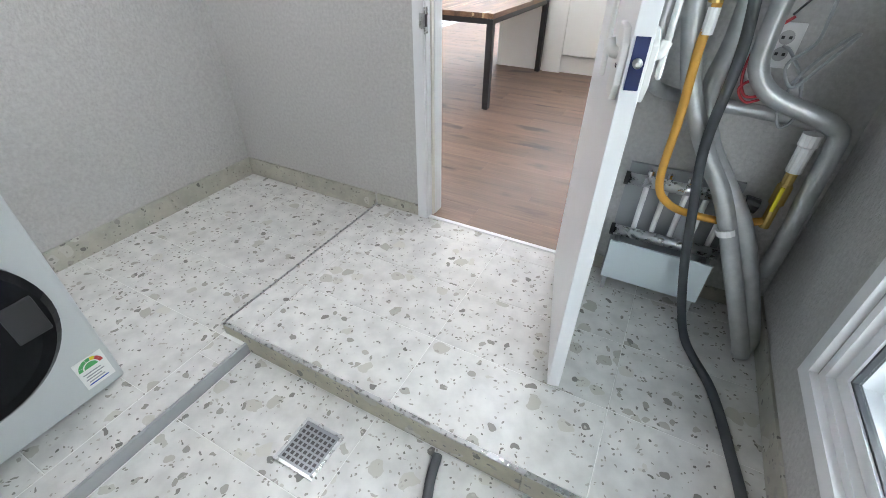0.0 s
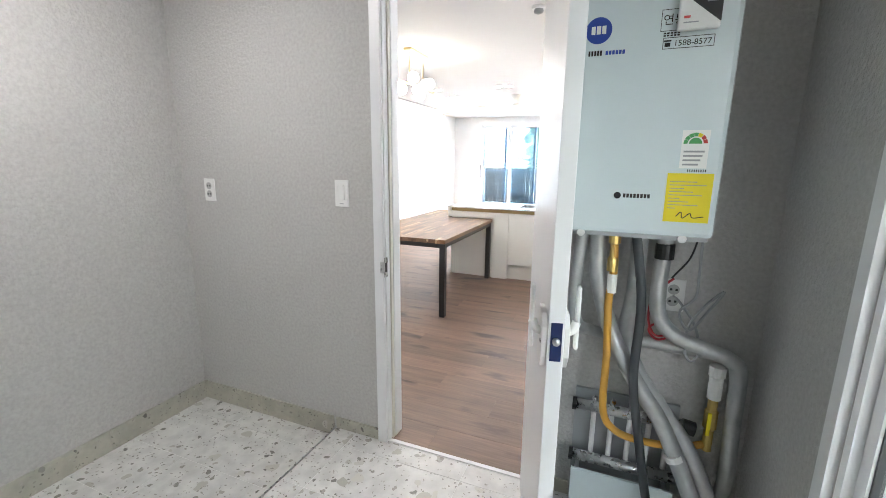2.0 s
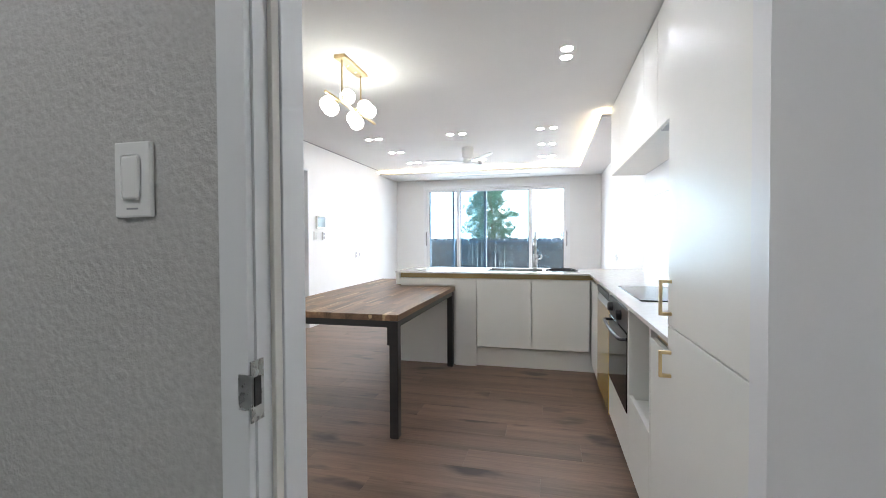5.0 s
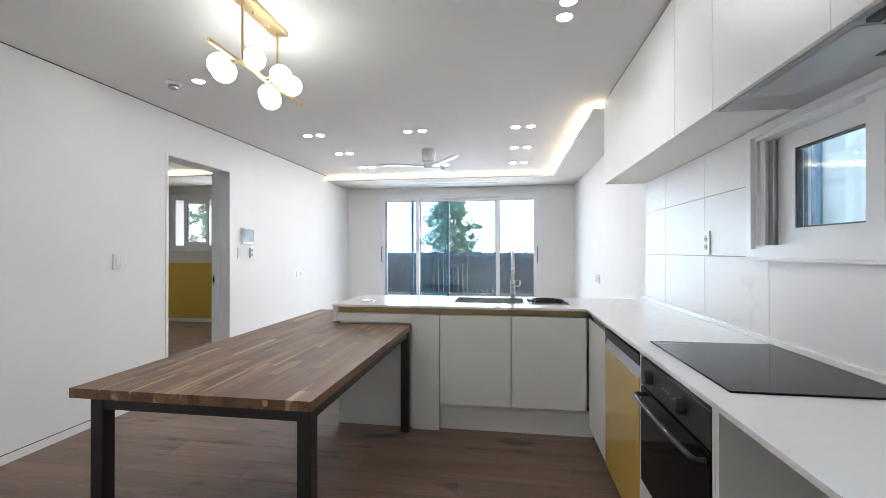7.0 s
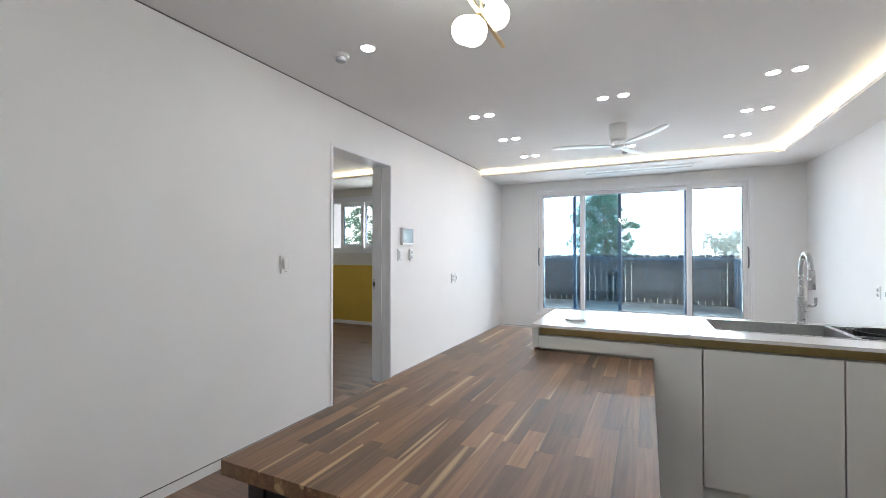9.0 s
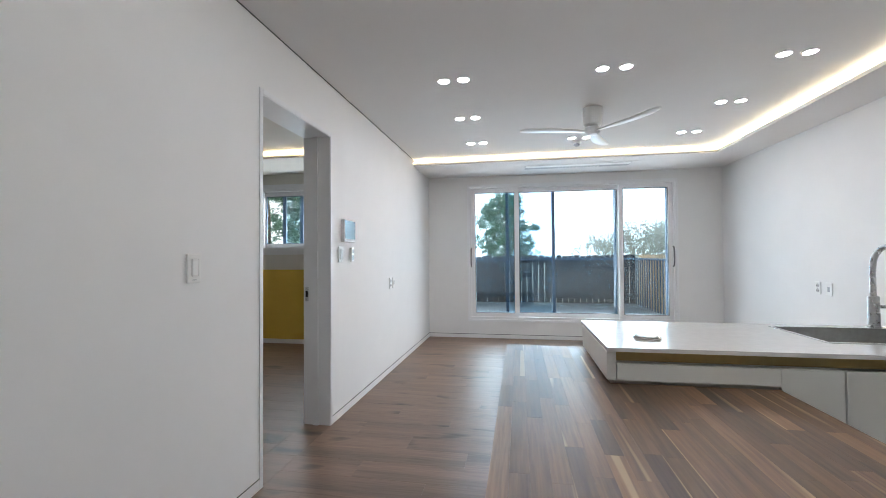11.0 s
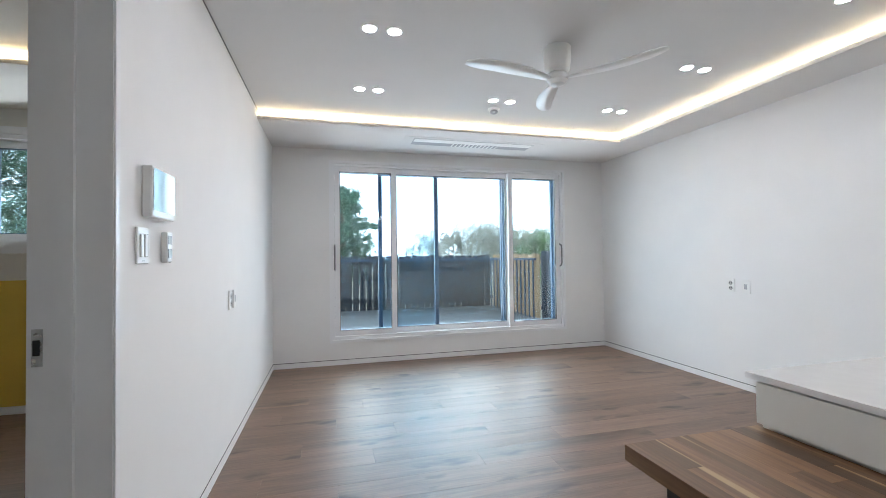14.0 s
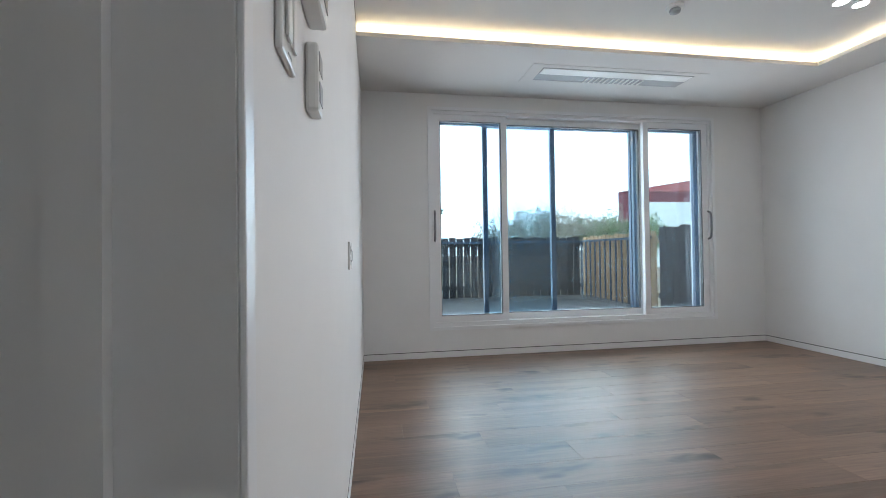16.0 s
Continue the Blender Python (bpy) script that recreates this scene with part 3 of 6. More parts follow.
c1 = door_casing("door_1", "x", -0.2, 0.0, BY0, BY1, BZ, 0.032, 0.006, "slim white door lining round the open bedroom doorway")
part("door_stop", bm_boxes([(-0.13, BY1 - 0.012, 0, -0.09, BY1, BZ)]), DOORWHITE, c1)
sp = part("strike_plate", bm_boxes([(-0.190, BY1 - 0.003, 0.885, -0.165, BY1, 0.988)]), STEEL, c1, "steel strike plate with a dark slot")
part("latch_slot", bm_boxes([(-0.186, BY1 - 0.005, 0.915, -0.170, BY1 - 0.003, 0.958)]), BLACK, sp)

c2 = door_casing("door_2", "y", 0.0, YK, DX0, DX1, DZ, 0.055, 0.015, "white door lining between utility room and kitchen")
part("door_stop", bm_boxes([(DX0, 0.055, 0, DX0 + 0.012, YK, DZ)], 0.002), DOORWHITE, c2)
part("gasket", bm_boxes([(DX0, 0.034, 0, DX0 + 0.009, 0.054, DZ)], 0.002), CREAM, c2, "pale rubber door seal")
sp = part("strike_plate", bm_boxes([(DX0, -0.017, 0.875, DX0 + 0.003, 0.012, 0.97), (DX0 - 0.02, -0.018, 0.895, DX0 + 0.003, -0.0155, 0.95)]), STEEL, c2, "steel strike plate with a dark slot")
part("latch_slot", bm_boxes([(DX0 + 0.003, -0.012, 0.90, DX0 + 0.005, 0.003, 0.945)]), BLACK, sp)
part("threshold", bm_boxes([(DX0, 0.0, -0.01, DX1, 0.022, 0.006)], 0.002), TRIM, c2)

# the leaf, swung open into the utility room
leaf = holder("door_leaf", (0, 0, 0), "white utility door standing wide open", "door")
LW, LT, LH = 0.735, 0.038, 2.10
part("panel", bm_box(bmesh.new(), 0, -LT, 0.02, LW, 0, LH, 0.002), DOORWHITE, leaf)
pl = part("latch_plate", bm_boxes([(LW, -LT + 0.006, 0.955, LW + 0.002, -0.006, 1.05)]), TAPE, leaf, "blue-taped latch plate in the door edge")
part("latch_bolt", bm_lathe([(0.009, 0), (0.009, 0.008), (0.004, 0.012)], "x", (LW + 0.002, -LT / 2, 1.005), 14), STEEL, pl)
for side in (1, -1):
    y0 = 0.0 if side > 0 else -LT

    def sd(d):
        return y0 + side * d
    hd = part("handle", bm_prism([(LW - 0.11, 0.925), (LW - 0.03, 0.925), (LW - 0.008, 0.96), (LW - 0.008, 1.035), (LW - 0.04, 1.06), (LW - 0.11, 1.06)], "y", min(sd(0.0), sd(0.014)), max(sd(0.0), sd(0.014)), 0.003), PLASTIC, leaf, "white push-pull handle plate")
    part("neck", bm_tube([(LW - 0.05, sd(0.012), 1.01), (LW - 0.052, sd(0.026), 1.015), (LW - 0.056, sd(0.034), 1.035)], 0.011, 10), PLASTIC, hd, smooth=True)
    part("grip", bm_boxes([(LW - 0.070, min(sd(0.030), sd(0.040)), 0.965, LW - 0.046, max(sd(0.030), sd(0.040)), 1.125)], 0.0045), PLASTIC, hd)
    part("button", bm_boxes([(LW - 0.035, min(sd(0.014), sd(0.0155)), 0.99, LW - 0.02, max(sd(0.014), sd(0.0155)), 0.996)]), BLACK, hd)
part("sticker", bm_boxes([(LW, -LT + 0.008, 1.775, LW + 0.001, -0.008, 1.935)]), REDPRINT, leaf, "faded red and beige sticker")
leaf.matrix_basis = pose(DX1 - 0.005, -0.012, 0.0, 0, 0, -76.5)


# ---- windows ----
def sash(parent, name, axis, d0, d1, u0, u1, z0, z1, w, mat, pane_mat=None, bead=None):
    """A glazed frame between d0 and d1, with members w wide, a pane and dark beads."""
    def bx(p0, p1, q0, q1, a, b):
        return (a, p0, q0, b, p1, q1) if axis == "x" else (p0, a, q0, p1, b, q1)
    s = part(name, bm_boxes([bx(u0, u0 + w, z0, z1, d0, d1), bx(u1 - w, u1, z0, z1, d0, d1), bx(u0 + w, u1 - w, z0, z0 + w, d0, d1), bx(u0 + w, u1 - w, z1 - w, z1, d0, d1)]), mat, parent)
    m = (d0 + d1) / 2
    if bead:
        k = 0.006
        part("bead", bm_boxes([bx(u0 + w, u0 + w + k, z0 + w, z1 - w, d0 + 0.006, d1 - 0.006), bx(u1 - w - k, u1 - w, z0 + w, z1 - w, d0 + 0.006, d1 - 0.006),
                               bx(u0 + w + k, u1 - w - k, z0 + w, z0 + w + k, d0 + 0.006, d1 - 0.006), bx(u0 + w + k, u1 - w - k, z1 - w - k, z1 - w, d0 + 0.006, d1 - 0.006)]), bead, s)
    p = part("pane", bm_boxes([bx(u0 + w, u1 - w, z0 + w, z1 - w, m - 0.003, m + 0.003)]), pane_mat or CLEAR, s)
    p.visible_shadow = False
    return s


def frame_ring(axis, d0, d1, u0, u1, z0, z1, w, bottom=None):
    def bx(p0, p1, q0, q1, a, b):
        return (a, p0, q0, b, p1, q1) if axis == "x" else (p0, a, q0, p1, b, q1)
    wb = bottom or w
    return bm_boxes([bx(u0, u0 + w, z0, z1, d0, d1), bx(u1 - w, u1, z0, z1, d0, d1), bx(u0 + w, u1 - w, z0, z0 + wb, d0, d1), bx(u0 + w, u1 - w, z1 - w, z1, d0, d1)])


w1 = holder("window_1", (2.03, YW, 0.29), "wide white three-part sliding window onto the deck", "window", kind="structure")
part("casing", frame_ring("y", YW - 0.016, YW, 0.583, 3.472, 0.243, 2.252, 0.030), UPVC, w1)
part("window_frame", frame_ring("y", YW + 0.001, YW + 0.25, 0.605, 3.45, 0.265, 2.23, 0.035, 0.045), UPVC, w1)
sash(w1, "window_sash", "y", YW + 0.02, YW + 0.065, 0.641, 1.327, 0.311, 2.194, 0.055, UPVC, bead=DARKGREY)
sash(w1, "window_sash", "y", YW + 0.075, YW + 0.12, 1.282, 2.76, 0.311, 2.194, 0.055, UPVC, bead=DARKGREY)
sash(w1, "window_sash", "y", YW + 0.02, YW + 0.065, 2.715, 3.414, 0.311, 2.194, 0.055, UPVC, bead=DARKGREY)
# outer sliding sashes, dark blue
sash(w1, "outer_sash", "y", YW + 0.15, YW + 0.185, 0.645, 1.855, 0.311, 2.19, 0.045, NAVY, TINTED)
sash(w1, "outer_sash", "y", YW + 0.195, YW + 0.23, 1.14, 2.73, 0.311, 2.19, 0.045, NAVY, TINTED)
sash(w1, "outer_sash", "y", YW + 0.15, YW + 0.185, 2.69, 3.414, 0.311, 2.19, 0.045, NAVY, TINTED)
for x in (0.640, 3.415):
    part("pull_handle", bm_tube([(x, YW + 0.018, 1.04), (x, YW - 0.018, 1.07), (x, YW - 0.024, 1.18), (x, YW - 0.018, 1.29), (x, YW + 0.018, 1.32)], 0.010, 8), DULLSTEEL, w1, "slim steel pull handle", smooth=True)

w2 = holder("window_2", (XR, 1.8, 1.265), "small white sliding window above the worktop", "window", kind="structure")
part("casing", frame_ring("x", XR - 0.066, XR - 0.002, 1.12, 2.445, 1.215, 1.776, 0.036), UPVC, w2)
part("sill_lip", bm_boxes([(XR - 0.074, 1.116, 1.203, XR - 0.05, 2.449, 1.2145)], 0.002), UPVC, w2)
part("window_frame", frame_ring("x", XR - 0.048, XR + 0.15, 1.156, 2.409, 1.251, 1.740, 0.016), UPVC, w2)
for d0, d1 in ((-0.035, -0.028), (-0.002, 0.004), (0.036, 0.042)):
    part("track", bm_boxes([(XR + d0, 2.36, 1.267, XR + d1, 2.393, 1.724)]), UPVC, w2)
part("track_bed", bm_boxes([(XR + 0.05, 2.34, 1.267, XR + 0.10, 2.393, 1.724)]), UPVC, w2)
sash(w2, "window_sash", "x", XR + 0.004, XR + 0.036, 1.80, 2.30, 1.267, 1.724, 0.068, UPVC, bead=DARKGREY)
part("stop", bm_boxes([(XR + 0.016, 2.301, 1.267, XR + 0.0355, 2.359, 1.724)]), UPVC, w2)
sash(w2, "window_sash", "x", XR - 0.030, XR - 0.002, 1.172, 1.845, 1.267, 1.724, 0.068, UPVC, bead=DARKGREY)
sash(w2, "outer_sash", "x", XR + 0.11, XR + 0.135, 1.172, 2.393, 1.267, 1.724, 0.03, NAVY, TINTED)

w3 = holder("window_3", (UR, -1.4, 0.33), "white utility room window with cold daylight", "window", kind="structure")
part("casing", frame_ring("x", UR - 0.02, UR, -2.20, -0.55, 0.255, 2.15, 0.045), UPVC, w3)
part("window_frame", frame_ring("x", UR, UR + 0.14, -2.15, -0.60, 0.30, 2.1, 0.025), UPVC, w3)
sash(w3, "window_sash", "x", UR + 0.02, UR + 0.05, -1.42, -0.627, 0.327, 2.07, 0.036, UPVC, bead=DARKGREY)
sash(w3, "window_sash", "x", UR + 0.06, UR + 0.09, -2.12, -1.38, 0.327, 2.07, 0.036, UPVC, bead=DARKGREY)
sash(w3, "outer_sash", "x", UR + 0.105, UR + 0.125, -1.5, -0.64, 0.33, 2.07, 0.025, UPVC)

w4 = holder("window_4", (-2.0, BW, 1.3), "white bedroom window with dark outer sashes", "window", kind="structure")
part("casing", frame_ring("y", BW - 0.012, BW, -2.99, -1.14, 1.24, 2.23, 0.06), UPVC, w4)
part("window_frame", frame_ring("y", BW, BW + 0.2, -2.93, -1.2, 1.30, 2.17, 0.035), UPVC, w4)
sash(w4, "window_sash", "y", BW + 0.02, BW + 0.06, -2.75, -2.25, 1.335, 2.135, 0.06, UPVC, bead=NAVY)
sash(w4, "window_sash", "y", BW + 0.07, BW + 0.11, -2.3, -1.235, 1.335, 2.135, 0.06, UPVC, bead=NAVY)
sash(w4, "outer_sash", "y", BW + 0.14, BW + 0.17, -2.02, -1.7, 1.335, 2.135, 0.05, NAVY, TINTED)


# ---- ceiling lights ----
def downlight(x, y):
    e = holder("downlight", (x, y, ZC), "small round recessed ceiling spotlight, lit", "downlight", "recessed ceiling spotlights")
    part("rim", bm_lathe([(0.046, 0.0), (0.046, -0.004), (0.040, -0.006), (0.036, -0.003), (0.036, 0.0)], "z", (x, y, ZC)), PLASTIC, e)
    part("lens", bm_lathe([(0.0355, -0.001), (0.034, -0.005), (0.0, -0.0065)], "z", (x, y, ZC)), LAMP, e, "glowing white lens")
    return e


first = downlight(0.82, 4.54)
# The last four spots are unseen, added to brighten the kitchen's near end.
for x, y in [(px, py) for py in (4.54, 5.38, 6.25) for px in (0.82, 0.96, 1.90, 2.05, 2.98, 3.125)] + [(3.19, 2.46), (3.19, 2.60), (0.72, 3.07), (3.19, 0.62), (3.19, 0.76), (0.95, 0.9), (1.09, 0.9)]:
    if (x, y) in ((0.82, 4.54), (1.90, 5.38), (2.05, 5.38)):
        continue
    copy_thing(first, pose(x, y, ZC))


def smoke_detector(x, y):
    e = holder("smoke_detector", (x, y, ZC), "white domed ceiling smoke detector", "smoke detector")
    part("base", bm_lathe([(0.05, 0), (0.05, -0.012), (0.044, -0.02)], "z", (x, y, ZC)), PLASTIC, e)
    part("sensor", bm_lathe([(0.03, -0.02), (0.034, -0.03), (0.03, -0.042), (0.012, -0.05)], "z", (x, y, ZC)), GREY, e, "grey slotted sensor head")
    return e


smoke_detector(1.976, 6.43)
smoke_detector(2.99, 1.5)
smoke_detector(0.52, 3.07)

# Unseen lamp, placed from the shadow behind the door leaf; its form is assumed.
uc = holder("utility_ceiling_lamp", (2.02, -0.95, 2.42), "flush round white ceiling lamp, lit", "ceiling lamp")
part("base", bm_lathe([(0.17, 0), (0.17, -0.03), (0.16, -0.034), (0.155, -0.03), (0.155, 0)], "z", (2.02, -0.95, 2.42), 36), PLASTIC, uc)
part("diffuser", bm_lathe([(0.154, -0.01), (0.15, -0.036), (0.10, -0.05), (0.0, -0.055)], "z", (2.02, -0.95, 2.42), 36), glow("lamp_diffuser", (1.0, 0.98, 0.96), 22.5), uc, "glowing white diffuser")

# ceiling fan
fx, fy = 1.965, 5.345
fan = holder("ceiling_fan", (fx, fy, ZC), "white three-bladed ceiling fan at rest", "ceiling fan")
part("housing", bm_lathe([(0.082, 0), (0.084, -0.02), (0.080, -0.09), (0.074, -0.14), (0.06, -0.155)], "z", (fx, fy, ZC)), PLASTIC, fan, smooth=False)
part("hub", bm_lathe([(0.05, -0.155), (0.062, -0.17), (0.062, -0.205), (0.045, -0.225), (0.0, -0.232)], "z", (fx, fy, ZC)), PLASTIC, fan)
for ang in (66, 182, 307):
    bm = bmesh.new()
    rows = []
    for i in range(15):
        t = i / 14
        r = 0.05 + 0.56 * t
        w = 0.03 + 0.075 * math.sin(min(1, t * 1.25 + 0.05) * math.pi * 0.62) * (1 - max(0, (t - 0.8) / 0.2) ** 2 * 0.85)
        tilt = 0.10 - 0.06 * t
        sweep = 0.05 * math.sin(t * 2.4)
        z = ZC - 0.195 + 0.02 * t
        ring = []
        for s, th in ((-1, 0.003), (1, 0.003), (1, -0.003), (-1, -0.003)):
            ring.append(bm.verts.new((r, s * w * 0.54 + sweep, z + s * w * 0.54 * tilt + th)))
        rows.append(ring)
    for a, b in zip(rows, rows[1:]):
        for k in range(4):
            bm.faces.new((a[k], a[(k + 1) % 4], b[(k + 1) % 4], b[k]))
    bm.faces.new(rows[0])
    bm.faces.new(rows[-1][::-1])
    bm.transform(pose(fx, fy, 0) @ pose(0, 0, 0, 0, 0, ang))
    part("blade", bm, PLASTIC, fan, smooth=True)

# air conditioner slot in the border
ac = holder("ceiling_air_conditioner", (2.07, 7.3, SOF), "flush white ceiling air conditioner with slats", "air conditioner")
part("cover", bm_cells((1.32, 1.42, 2.74, 2.84), (7.13, 7.18, 7.42, 7.49), lambda u, v: not (1.42 < u < 2.74 and 7.18 < v < 7.42), SOF - 0.003, SOF, "z"), CEIL, ac)
part("flap", bm_boxes([(1.43, 7.19, SOF - 0.007, 2.73, 7.295, SOF - 0.002)], 0.002), PLASTIC, ac)
part("recess", bm_boxes([(1.42, 7.18, SOF - 0.002, 2.74, 7.42, SOF - 0.0005)]), GREY, ac, "grey louvre recess")
for i in range(12):
    part("slat", bm_boxes([(1.86 + i * 0.045, 7.31, SOF - 0.008, 1.872 + i * 0.045, 7.41, SOF - 0.002)]), PLASTIC, ac)

# pendant lamp over the table
px = 1.652
BARZ = 2.133
pend = holder("pendant_lamp", (px, 2.345, ZC), "gold bar pendant lamp with glowing white glass globes", "pendant lamp")
can = part("canopy", bm_boxes([(px - 0.042, 2.15, ZC - 0.025, px + 0.042, 2.54, ZC)], 0.003), GOLD, pend)
for y in (2.28, 2.41):
    part("screw", bm_lathe([(0.008, -0.025), (0.008, -0.032), (0.0, -0.034)], "z", (px, y, ZC), 10), CHROME, can)
for y in (2.19, 2.50):
    part("rod", bm_tube([(px, y, ZC - 0.02), (px, y, BARZ)], 0.006, 8, 0), GOLD, pend)
part("bar", bm_boxes([(px - 0.008, 1.955, BARZ - 0.008, px + 0.008, 2.775, BARZ + 0.008)], 0.002), GOLD, pend)
for gx, gy, gz in ((-0.092, 2.155, 2.116), (-0.062, 2.142, 2.083), (-0.021, 2.317, 2.214), (0.086, 2.384, 2.147), (0.008, 2.646, 2.202), (-0.102, 2.584, 2.137), (-0.03, 2.484, 2.069)):
    g = part("globe", bm_ball((px + gx, gy, gz), 0.055), GLOBE, pend, "opal glass globe", smooth=True)
    part("socket", bm_tube([(px, gy, BARZ), (px + gx * 0.5, gy, BARZ + (gz - BARZ) * 0.5)], 0.011, 8, 0), GOLD, g)

# ---- kitchen units ----
CT, CB, FX, FY = 0.862, 0.847, 3.425, 3.245      # worktop top and underside, fronts of the long run and of the peninsula


def unit_door(parent, axis, d, u0, u1, z0, z1, mat=None, name="cabinet_door", label=""):
    """A flat door 18 mm thick whose face lies at d."""
    q = (d, u0, z0, d + 0.018, u1, z1) if axis == "x" else (u0, d, z0, u1, d + 0.018, z1)
    return part(name, bm_boxes([q], 0.0015), mat or CAB, parent, label)


def bow_handle(parent, y, z0, z1, x):
    return part("handle", bm_boxes([(x - 0.032, y, z0, x - 0.024, y + 0.012, z1), (x - 0.024, y, z0, x, y + 0.012, z0 + 0.009), (x - 0.024, y, z1 - 0.009, x, y + 0.012, z1)], 0.001), GOLD, parent, "brushed gold bow handle")


tall = holder("tall_cabinet", (3.7, 0.5, 0), "tall matt white fridge cabinet with gold handles", "cabinet")
part("carcass", bm_boxes([(3.42, 0.125, 0.0, XR, 0.78, ZC - 0.004)]), CAB, tall)
for z0, z1, h0, h1 in ((0.10, 0.905, 0.765, 0.84), (0.909, ZC - 0.02, 0.94, 1.04)):
    d = unit_door(tall, "x", 3.400, 0.13, 0.768, z0, z1)
    bow_handle(d, 0.729, h0, h1, 3.400)

# long run: base units
base = holder("base_cabinet", (3.7, 0.95, 0), "white base cabinet with a gold finger groove", "cabinet")
part("carcass", bm_boxes([(3.46, 0.785, 0.1, 3.97, 1.092, 0.80), (3.46, 0.785, 0.80, 3.97, 1.092, CB)]), CAB, base)
unit_door(base, "x", FX, 0.79, 1.09, 0.10, 0.800)
part("finger_groove", bm_boxes([(FX + 0.022, 0.79, 0.802, FX + 0.034, 1.09, CB)]), SHADED_GROOVE, base, "brushed gold finger groove, coloured dark for its shade")

niche = holder("open_shelf_unit", (3.7, 1.31, 0), "open white appliance niche above a drawer", "cabinet")
part("side_panel", bm_boxes([(FX, 1.094, 0.10, 3.97, 1.112, CB)]), CAB, niche)
part("side_panel", bm_boxes([(FX, 1.512, 0.10, 3.97, 1.530, CB)]), CAB, niche)
part("back_panel", bm_boxes([(3.95, 1.112, 0.10, 3.968, 1.512, CB)]), CAB, niche)
part("shelf", bm_boxes([(FX + 0.02, 1.112, 0.40, 3.95, 1.512, 0.418)]), CAB, niche)
unit_door(niche, "x", FX, 1.115, 1.51, 0.10, 0.44, name="drawer_front")

ovn = holder("built_in_oven", (3.7, 1.84, 0), "black glass built-in oven with knobs and bar handle", "oven")
part("housing", bm_boxes([(FX + 0.02, 1.55, 0.10, 3.97, 2.135, CB)]), CAB, ovn, "white cabinet carcass round the oven")
part("side_panel", bm_boxes([(FX, 1.532, 0.10, 3.97, 1.548, CB)]), CAB, ovn)
part("side_panel", bm_boxes([(FX, 2.137, 0.10, 3.97, 2.155, CB)]), CAB, ovn)
cp = part("control_panel", bm_boxes([(FX - 0.002, 1.55, 0.715, FX + 0.02, 2.135, 0.822)], 0.002), BLACK, ovn)
for y in (1.73, 2.02):
    part("knob", bm_lathe([(0.026, 0.0), (0.024, -0.022), (0.018, -0.026), (0.0, -0.026)], "x", (FX - 0.002, y, 0.77), 20), BLACK, cp)
for y in (1.84, 1.865, 1.89):
    part("mark", bm_boxes([(FX - 0.0025, y, 0.768, FX - 0.002, y + 0.012, 0.774)]), GREY, cp)
od = part("oven_door", bm_boxes([(FX - 0.004, 1.55, 0.335, FX + 0.02, 2.135, 0.708)], 0.003), BLACKGLASS, ovn, "black glass oven door")
part("handle", bm_tube([(FX - 0.004, 1.575, 0.68), (FX - 0.030, 1.58, 0.68), (FX - 0.038, 1.64, 0.68), (FX - 0.042, 1.84, 0.68), (FX - 0.038, 2.05, 0.68), (FX - 0.030, 2.11, 0.68), (FX - 0.004, 2.115, 0.68)], 0.0085, 10), BLACK, od, smooth=True)
unit_door(ovn, "x", FX, 1.55, 2.135, 0.10, 0.325, name="drawer_front")

dw = holder("dishwasher", (3.7, 2.46, 0), "built-in dishwasher with a glossy mustard panel", "dishwasher")
part("body", bm_boxes([(FX + 0.02, 2.158, 0.08, 3.97, 2.765, 0.825)]), STEEL, dw)
part("door_panel", bm_boxes([(FX - 0.002, 2.162, 0.085, FX + 0.02, 2.762, 0.722)], 0.002), YELLOWGLOSS, dw, "glossy mustard yellow front")
part("control_strip", bm_prism([(FX + 0.0, 0.775), (FX + 0.02, 0.775), (FX + 0.02, 0.822), (FX - 0.004, 0.822)], "y", 2.162, 2.762), BLACK, dw, "black control strip")
part("grip", bm_prism([(FX - 0.003, 0.724), (FX + 0.02, 0.724), (FX + 0.02, 0.773), (FX + 0.014, 0.773)], "y", 2.162, 2.762), material("grip_steel", (0.62, 0.65, 0.68), 0.3, 1.0), dw, "slanted steel grip")

fil = holder("corner_cabinet", (3.7, 3.0, 0), "white corner cabinet with a gold finger groove", "cabinet")
part("carcass", bm_boxes([(3.46, 2.768, 0.09, 3.97, 3.24, CB)]), CAB, fil)
unit_door(fil, "x", FX, 2.772, 3.235, 0.09, 0.800)
part("finger_groove", bm_boxes([(FX + 0.022, 2.772, 0.802, FX + 0.034, 3.235, CB)]), SHADED_GROOVE, fil, "brushed gold finger groove, coloured dark for its shade")
solo("plinth", bm_boxes([(3.475, 0.785, 0.0, 3.49, 3.24, 0.098)]), CAB, "recessed white plinth under the base units", "plinth")

# peninsula
sinkcab = holder("sink_cabinet", (2.93, 3.6, 0), "white sink cabinet with two flat doors", "cabinet")
part("carcass", bm_boxes([(2.432, FY + 0.06, 0.17, 3.42, 3.86, 0.80)]), CAB, sinkcab)
unit_door(sinkcab, "y", FY, 2.435, 2.920, 0.185, 0.800)
unit_door(sinkcab, "y", FY, 2.926, 3.412, 0.185, 0.800)
part("finger_groove", bm_boxes([(1.692, FY + 0.035, 0.803, 3.44, FY + 0.045, CB)]), SHADED_GROOVE, sinkcab, "brushed gold finger groove, coloured dark for its shade")
part("plinth", bm_boxes([(2.432, FY + 0.045, 0.0, 3.46, FY + 0.06, 0.168)]), CAB, sinkcab)
